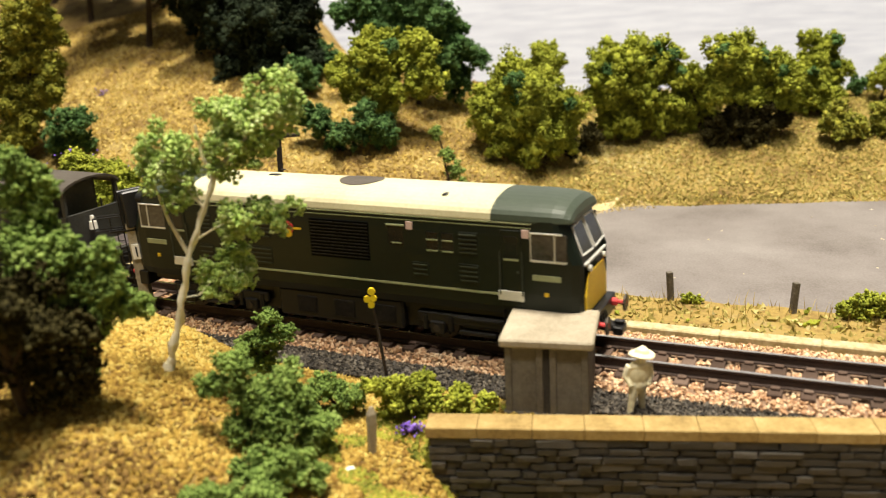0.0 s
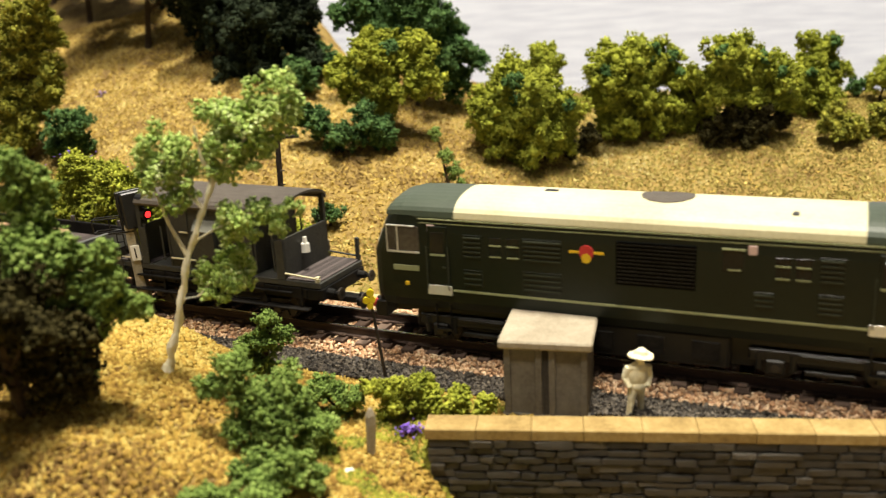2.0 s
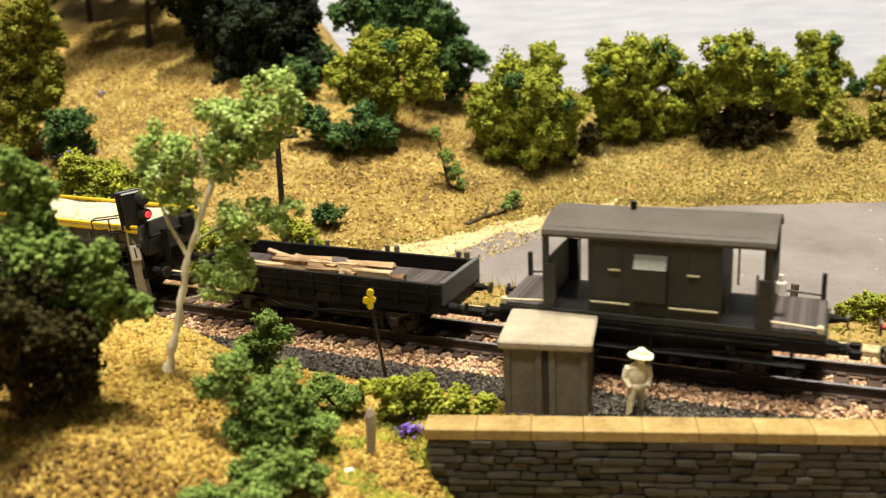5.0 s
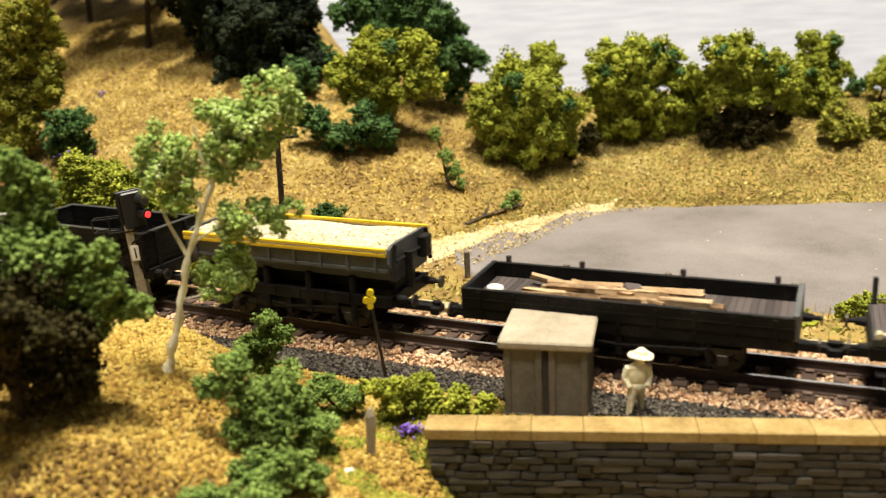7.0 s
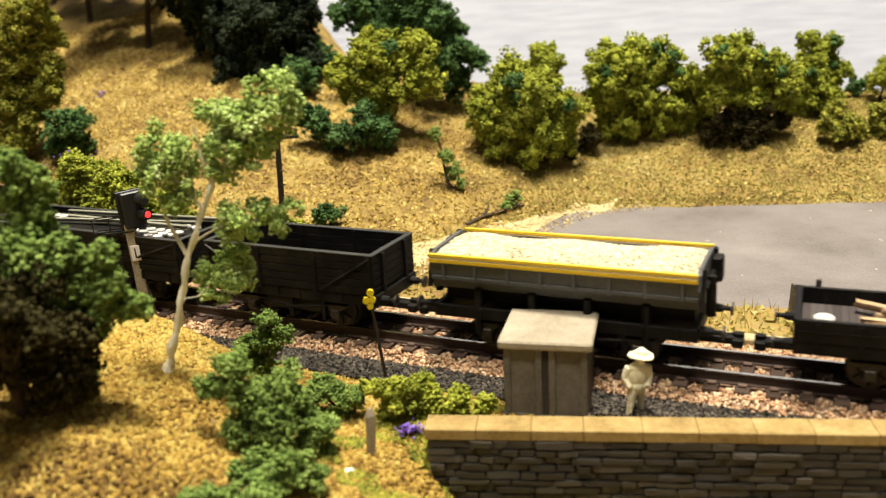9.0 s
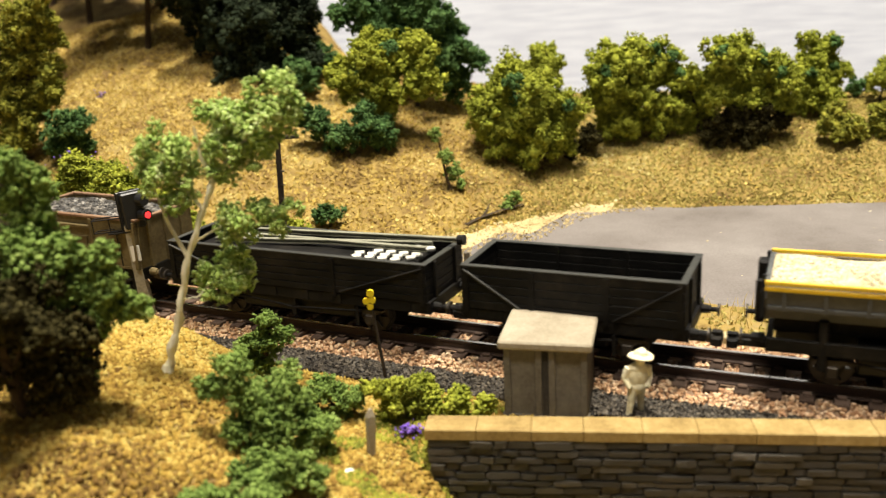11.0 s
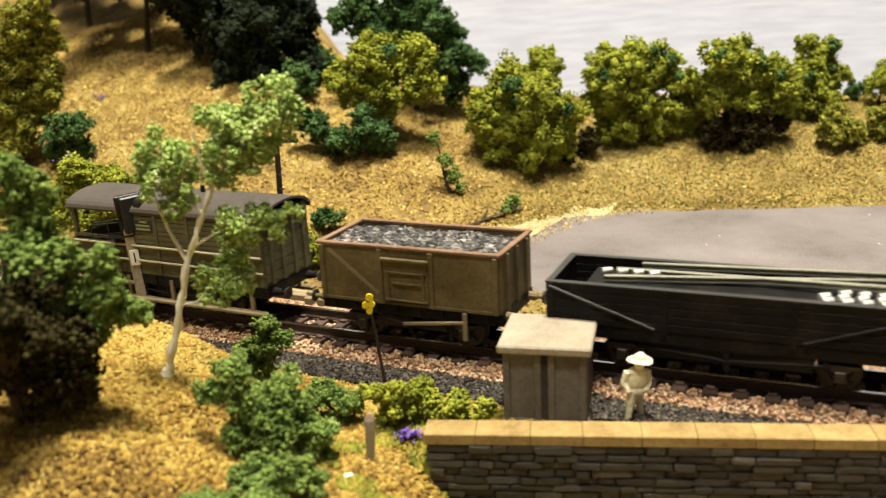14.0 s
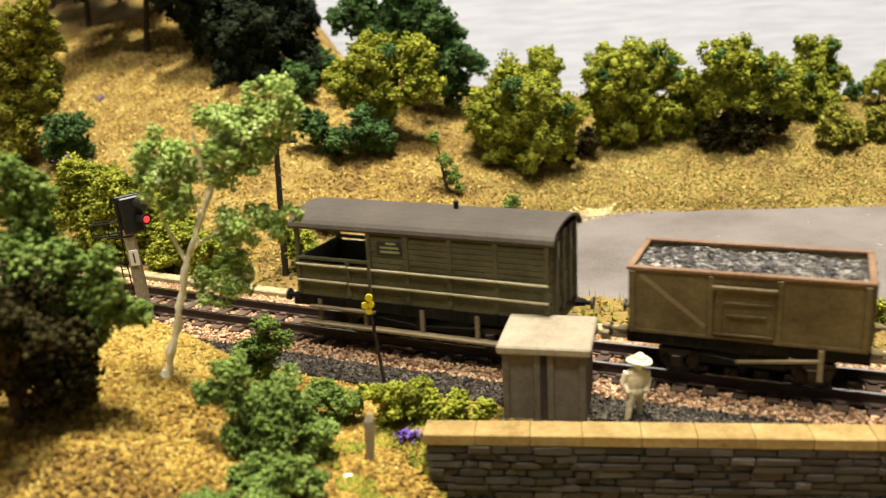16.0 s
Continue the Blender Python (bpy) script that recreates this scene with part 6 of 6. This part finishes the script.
def figurine():
    bm = BM()
    for s, k in ((-1, -0.7), (1, 0.8)):
        rod(bm, (s * 1.45, k, 0), (s * 1.0, k * 0.5, 2.6), 0.5, 0.62, 8)
        rod(bm, (s * 1.0, k * 0.5, 2.4), (s * 0.6, 0, 5.2), 0.62, 0.95, 8)
        box(bm, s * 1.5 - 0.5, s * 1.5 + 0.5, k - 0.9, k + 0.7, -0.1, 0.6, 0.2)
        rod(bm, (s * 1.55, 0, 8.6), (s * 2.15, 0.2, 6.7), 0.72, 0.55, 9)
        rod(bm, (s * 2.15, 0.2, 6.8), (s * 1.5, -0.9, 5.3), 0.55, 0.4, 8)
    for x, y, z, sx, sy, sz in ((0, 0.1, 7.1, 1.75, 1.35, 2.2), (0, 0, 5.3, 1.4, 1.25, 1.1), (0, 0, 8.5, 1.65, 1.1, 0.8), (0.25, -0.1, 9.9, 0.85, 0.9, 1.05)):
        bmesh.ops.create_icosphere(bm, subdivisions=3, radius=1, matrix=Matrix.Translation((x, y, z)) @ Matrix.Diagonal((sx, sy, sz, 1)))
    loft(bm, [[(0.3 + r * math.cos(a), r * math.sin(a), z + 0.12 * math.sin(2 * a)) for a in np.linspace(0, 2 * math.pi, 18, endpoint=False)] for z, r in ((10.35, 0.9), (10.3, 2.1), (10.55, 2.15), (10.75, 1.15), (11.3, 1.0), (11.6, 0.6), (11.7, 0.15))])
    ob = part("figurine", bm, FIGURE, None, "pale cream painted figurine in a wide hat", category="figurine")
    fuse = ob.modifiers.new("fuse", "REMESH")
    fuse.mode, fuse.voxel_size = "VOXEL", 0.13 * MM
    ob.matrix_basis = at(29.8, -31.0, -4.55, 0, 3, 10)


figurine()


def parapet():
    """Dark stone wall with ochre coping, in courses."""
    y0, a = -36.4, math.degrees(math.atan(-0.1365))
    e = empty("stone_parapet", at(-3.7, y0, 0, 0, 0, a), "dark coursed stone wall with ochre coping", category="wall", kind="structure")
    part("wall_core", box(BM(), 0.5, 190, -1.75, 1.6, -24, -2.6), MORTAR, e)
    r = random.Random(8)
    variants = []
    for k in range(10):
        bm = BM()
        box(bm, 0, 1, -0.5, 0.5, 0, 1, 0.11)
        for v in bm.verts:
            v.co += Vector((r.uniform(-0.02, 0.02), r.uniform(-0.1, 0.1), r.uniform(-0.06, 0.06)))
        me = bpy.data.meshes.new("stone")
        bm.to_mesh(me)
        bm.free()
        me.materials.append(STONE)
        variants.append(me)
    z, row = -2.7, 0
    while z > -15:
        h = r.uniform(1.0, 1.6)
        x = r.uniform(-0.2, 0.3)
        while x < 84:
            ln = r.uniform(2.2, 6.6)
            ob = new("stone", r.choice(variants))
            ob.parent = e
            ob.matrix_basis = Matrix.Translation(((x + 0.12) * MM, (-1.92 + r.uniform(-0.5, 0.2)) * MM, (z - h + 0.09) * MM)) @ Matrix.Diagonal(((ln - 0.2) * MM, 1.0 * MM, (h - 0.18) * MM, 1))
            x += ln
        z -= h
        row += 1
    x = -0.4
    for i in range(22):
        ln = 8.4 + r.uniform(-0.5, 0.5)
        bm = BM()
        box(bm, x + 0.015, x + ln - 0.015, -2.55 + r.uniform(-0.05, 0.05), 2.4, -2.75, -0.95 + r.uniform(-0.03, 0.03), 0.14)
        part("coping_stone", bm, COPING, e)
        x += ln


parapet()


def fence_post(x, y, h=6.4, lean=0.0):
    bm = BM()
    box(bm, -0.6, 0.6, -0.6, 0.6, -1.2, h, 0.12)
    ob = part("fence_post", bm, POST, None, "short weathered timber fence post on the verge", category="post", group="fence posts along the road")
    ob.matrix_basis = at(x, y, ground_z(x, y), 0, lean, 10)


for x, y, ln in ((-11.2, 47.7, 0), (5.5, 39.6, 0), (27.0, 26.0, 0), (47.5, 16.7, -4), (69.3, 5.9, 4), (92, -4, 1), (-29, 56, 0)):
    fence_post(x, y, 6.4, ln)


def colour_signal():
    e = empty("colour_light_signal", at(-65.0, 24.0, -4.3, 0, -4, 0), "black colour-light signal showing red on a grey post", category="signal")
    bm = BM()
    loft(bm, [[(a * r, b * r, z) for a, b in ((-1, -1), (1, -1), (1, 1), (-1, 1))] for r, z in ((1.15, -1), (1.1, 6), (0.9, 22.5))])
    part("post", bm, POLE_GREY, e, "grey concrete post")
    head = part("signal_head", box(BM(), -0.8, 3.5, -1.0, 1.2, 21.6, 29.4, 0.3), SIGNAL_BLACK, e)
    part("backboard", box(BM(), -1.5, 4.0, 0.6, 1.0, 21.2, 29.8, 0.3), SIGNAL_BLACK, head)
    for z in (27.6, 24.4):
        bm = BM()
        rod(bm, (2.9, -1.0, z), (3.6, -2.6, z - 0.1), 1.35, 1.2, 14)
        part("lens_hood", bm, SIGNAL_BLACK, head)
    bm = BM()
    rod(bm, (3.5, -2.3, 24.3), (3.75, -2.8, 24.25), 0.68, n=14)
    part("red_lens", bm, SIGNAL_RED, head, "lit red signal lens")
    pivot = Matrix.Translation((1.35 * MM, 0, 0))
    head.matrix_basis = pivot @ pose(0, 0, 0, 0, 0, 32) @ pivot.inverted()
    bm = BM()
    for z in (21.4, 24.2):
        rod(bm, (-7.6, -0.6, z), (0, -0.6, z), 0.16, n=5)
        rod(bm, (-7.6, 1.6, z), (0, 1.6, z), 0.16, n=5)
        rod(bm, (-7.6, -0.6, z), (-7.6, 1.6, z), 0.16, n=5)
    for x in (-7.6, -4):
        rod(bm, (x, -0.6, 21.4), (x, -0.6, 24.2), 0.14, n=5)
    part("guard_rail", bm, IRON, e)
    part("platform", box(BM(), -4.6, 1.0, -1.0, 1.4, 20.8, 21.2, 0.05), IRON, e)
    bm = BM()
    for x in (-3.6, -2.2):
        rod(bm, (x, 1.0, 0), (x, 1.0, 21), 0.14, n=5)
    for k in range(12):
        rod(bm, (-3.6, 1.0, 1.5 + k * 1.7), (-2.2, 1.0, 1.5 + k * 1.7), 0.1, n=4)
    part("ladder", bm, IRON, e)
    p = part("number_plate", box(BM(), -0.5, 1.5, -1.45, -1.2, 14.6, 18.0, 0.06), WHITE, e, "small white plate")
    part("plate_bar", box(BM(), 0.35, 0.65, -1.52, -1.44, 15.2, 17.4), SIGNAL_BLACK, p)


colour_signal()


def telegraph_pole():
    e = empty("telegraph_pole", at(-39.2, 52.4, ground_z(-39.2, 52.4)), "dark creosoted telegraph pole with short crossarm", category="pole")
    bm = BM()
    rod(bm, (0, 0, -1.5), (1.2, 0, 41.5), 0.85, 0.6, 10)
    part("pole", bm, POLE, e)
    arm = part("crossarm", box(BM(), -0.6, 6.2, -0.75, 0.05, 33.2, 34.0, 0.1), POLE, e)
    for x in (0.2, 3.4, 5.6):
        bm = BM()
        rod(bm, (x, -0.3, 34.0), (x, -0.3, 35.2), 0.3, 0.2, 6)
        part("insulator", bm, POST, arm)
    bm = BM()
    for k in range(5):
        z = 12 + k * 3.4
        rod(bm, (0.3 + z * 0.028, -0.9, z), (1.4 + z * 0.028, -0.9, z), 0.16, n=4)
    part("step_iron", bm, POLE, e)


telegraph_pole()


def lineside_marker():
    e = empty("lineside_marker", at(-11.5, -12.8, -4.4), "thin black post with bright yellow lobed head", category="marker")
    bm = BM()
    rod(bm, (0, 0, -0.5), (-1.6, 0, 13.9), 0.34, 0.27, 7)
    part("post", bm, POLE, e)
    for dx, dz, r in ((0.15, 1.5, 0.68), (-0.65, 0.1, 0.62), (0.45, 0.2, 0.6), (0.0, -1.0, 0.6)):
        bm = BM()
        rod(bm, (-1.9 + dx, -0.35, 15.5 + dz), (-1.9 + dx, 0.2, 15.5 + dz), r, n=12)
        part("yellow_disc", bm, BUTTER, e)


lineside_marker()

# short concrete stump in the near grass
bm = BM()
loft(bm, [[(a * r + sx, b * r * 0.7, z) for a, b in ((-1, -1), (1, -1), (1, 1), (-1, 1))] for r, z, sx in ((0.4, -1.5, 0), (0.5, 0.5, 0), (0.66, 5.0, 0.1), (0.62, 6.6, 0.1), (0.25, 7.8, 0.1))])
part("concrete_stump", bm, SLAB, None, "leaning grey concrete stump in the grass", category="post").matrix_basis = at(-12.6, -40.2, ground_z(-12.6, -40.2), 0, 2, 35)


def rock(x, y, r, material, label, lift=0.2):
    bm = BM()
    bmesh.ops.create_icosphere(bm, subdivisions=2, radius=r)
    for v in bm.verts:
        v.co *= 1 + 0.25 * math.sin(v.co.x * 3 / r + x) * math.cos(v.co.y * 2 / r + y)
        v.co.z *= 0.7
    part("stone", bm, material, None, label, category="stone").matrix_basis = at(x, y, ground_z(x, y) + lift, 10, 20, x * 9)


rock(-16.8, -20.8, 0.75, WHITE, "small pale stone lying in turf")
rock(-15.4, -46.6, 0.8, WHITE, "small pale stone lying in turf")
rock(26.6, -20.4, 1.3, SLAB, "pale grey stone beside the hut")
rock(28.2, -22.0, 0.9, SLAB, "pale grey stone beside the hut")
rock(-20.5, -16.0, 0.9, CONCRETE, "small grey stone in the shrubs", 1.2)

# fallen branch at the road's edge
e = empty("fallen_branch", at(8.5, 81.5, ground_z(8.5, 81.5)), "dark fallen branch beside the road", category="branch")
bm = BM()
stem(bm, [(-1.5, -0.8, 0.2), (2, 2.0, 0.9), (8, 6.0, 1.6), (15.5, 12.2, 1.5)], 1.0, 0.45, 7)
part("bough", bm, BARK, e)
bm = BM()
stem(bm, [(3, 2.6, 1.0), (4.5, 6, 1.8), (5.5, 9, 3.0)], 0.4, 0.15, 5)
stem(bm, [(9, 6.6, 1.6), (12, 6.5, 2.2), (15, 7, 3.2)], 0.4, 0.15, 5)
part("twig", bm, BARK, e)
# ---- loose stones of the near ballast shoulder, one by one ----
r = random.Random(21)
kinds = []
for k in range(8):
    bm = BM()
    bmesh.ops.create_icosphere(bm, subdivisions=1, radius=0.37)
    for v in bm.verts:
        v.co *= 1 + r.uniform(-0.22, 0.22)
        v.co.z *= 0.8
    bmesh.ops.scale(bm, vec=(MM,) * 3, verts=bm.verts)
    me = bpy.data.meshes.new("ballast_stone")
    bm.to_mesh(me)
    bm.free()
    me.materials.append(BALLAST_ONE)
    kinds.append(me)
for k in range(290):
    u, v = r.uniform(-28, 76), r.uniform(-10.2, -8.0)
    x, y, a = track_at(u, v)
    ob = new("ballast_stone", r.choice(kinds))
    ob.parent = track
    ob.matrix_basis = at(x, y, float(np.interp(v, (-10.4, -8.1), (-4.0, -2.5))), r.uniform(0, 360), r.uniform(0, 360), r.uniform(0, 360))
# ---- the train runs along the track ----
ADVANCE = ((0, -19.3), (0.5, -5.6), (1, 9.2), (1.5, 24.5), (2, 39.5), (2.5, 54.5), (3, 69.4), (3.5, 84.1), (4, 99.2), (5, 129.6), (6.3, 168.6), (7, 189.4),
           (7.5, 203.8), (8, 217.8), (8.5, 231.4), (9, 245.1), (10, 273.4), (11.5, 316.4), (12.3, 338.2), (13, 357.0), (13.5, 370.3), (14, 385.0), (14.5, 399.6),
           (15, 414.0), (15.5, 428.7), (16, 444.2))


def motions():
    for thing, offset in TRAIN:
        rows = []
        for t, s in ADVANCE:
            x, y, a = track_at(s + offset)
            rows.append((t, at(x, y, 0, 0, 0, math.degrees(a))))
        walk(thing, rows)
    # wheels roll with the train
    n = 150
    ts, ss = [t for t, _ in ADVANCE], [s for _, s in ADVANCE]
    for ob, x, r in WHEELS:
        rows = []
        for i in range(n + 1):
            t = 16.0 * i / n
            rows.append((t, at(x, 0, r, 0, math.degrees(float(np.interp(t, ts, ss)) / r), 0)))
        walk(ob, rows)


motions()
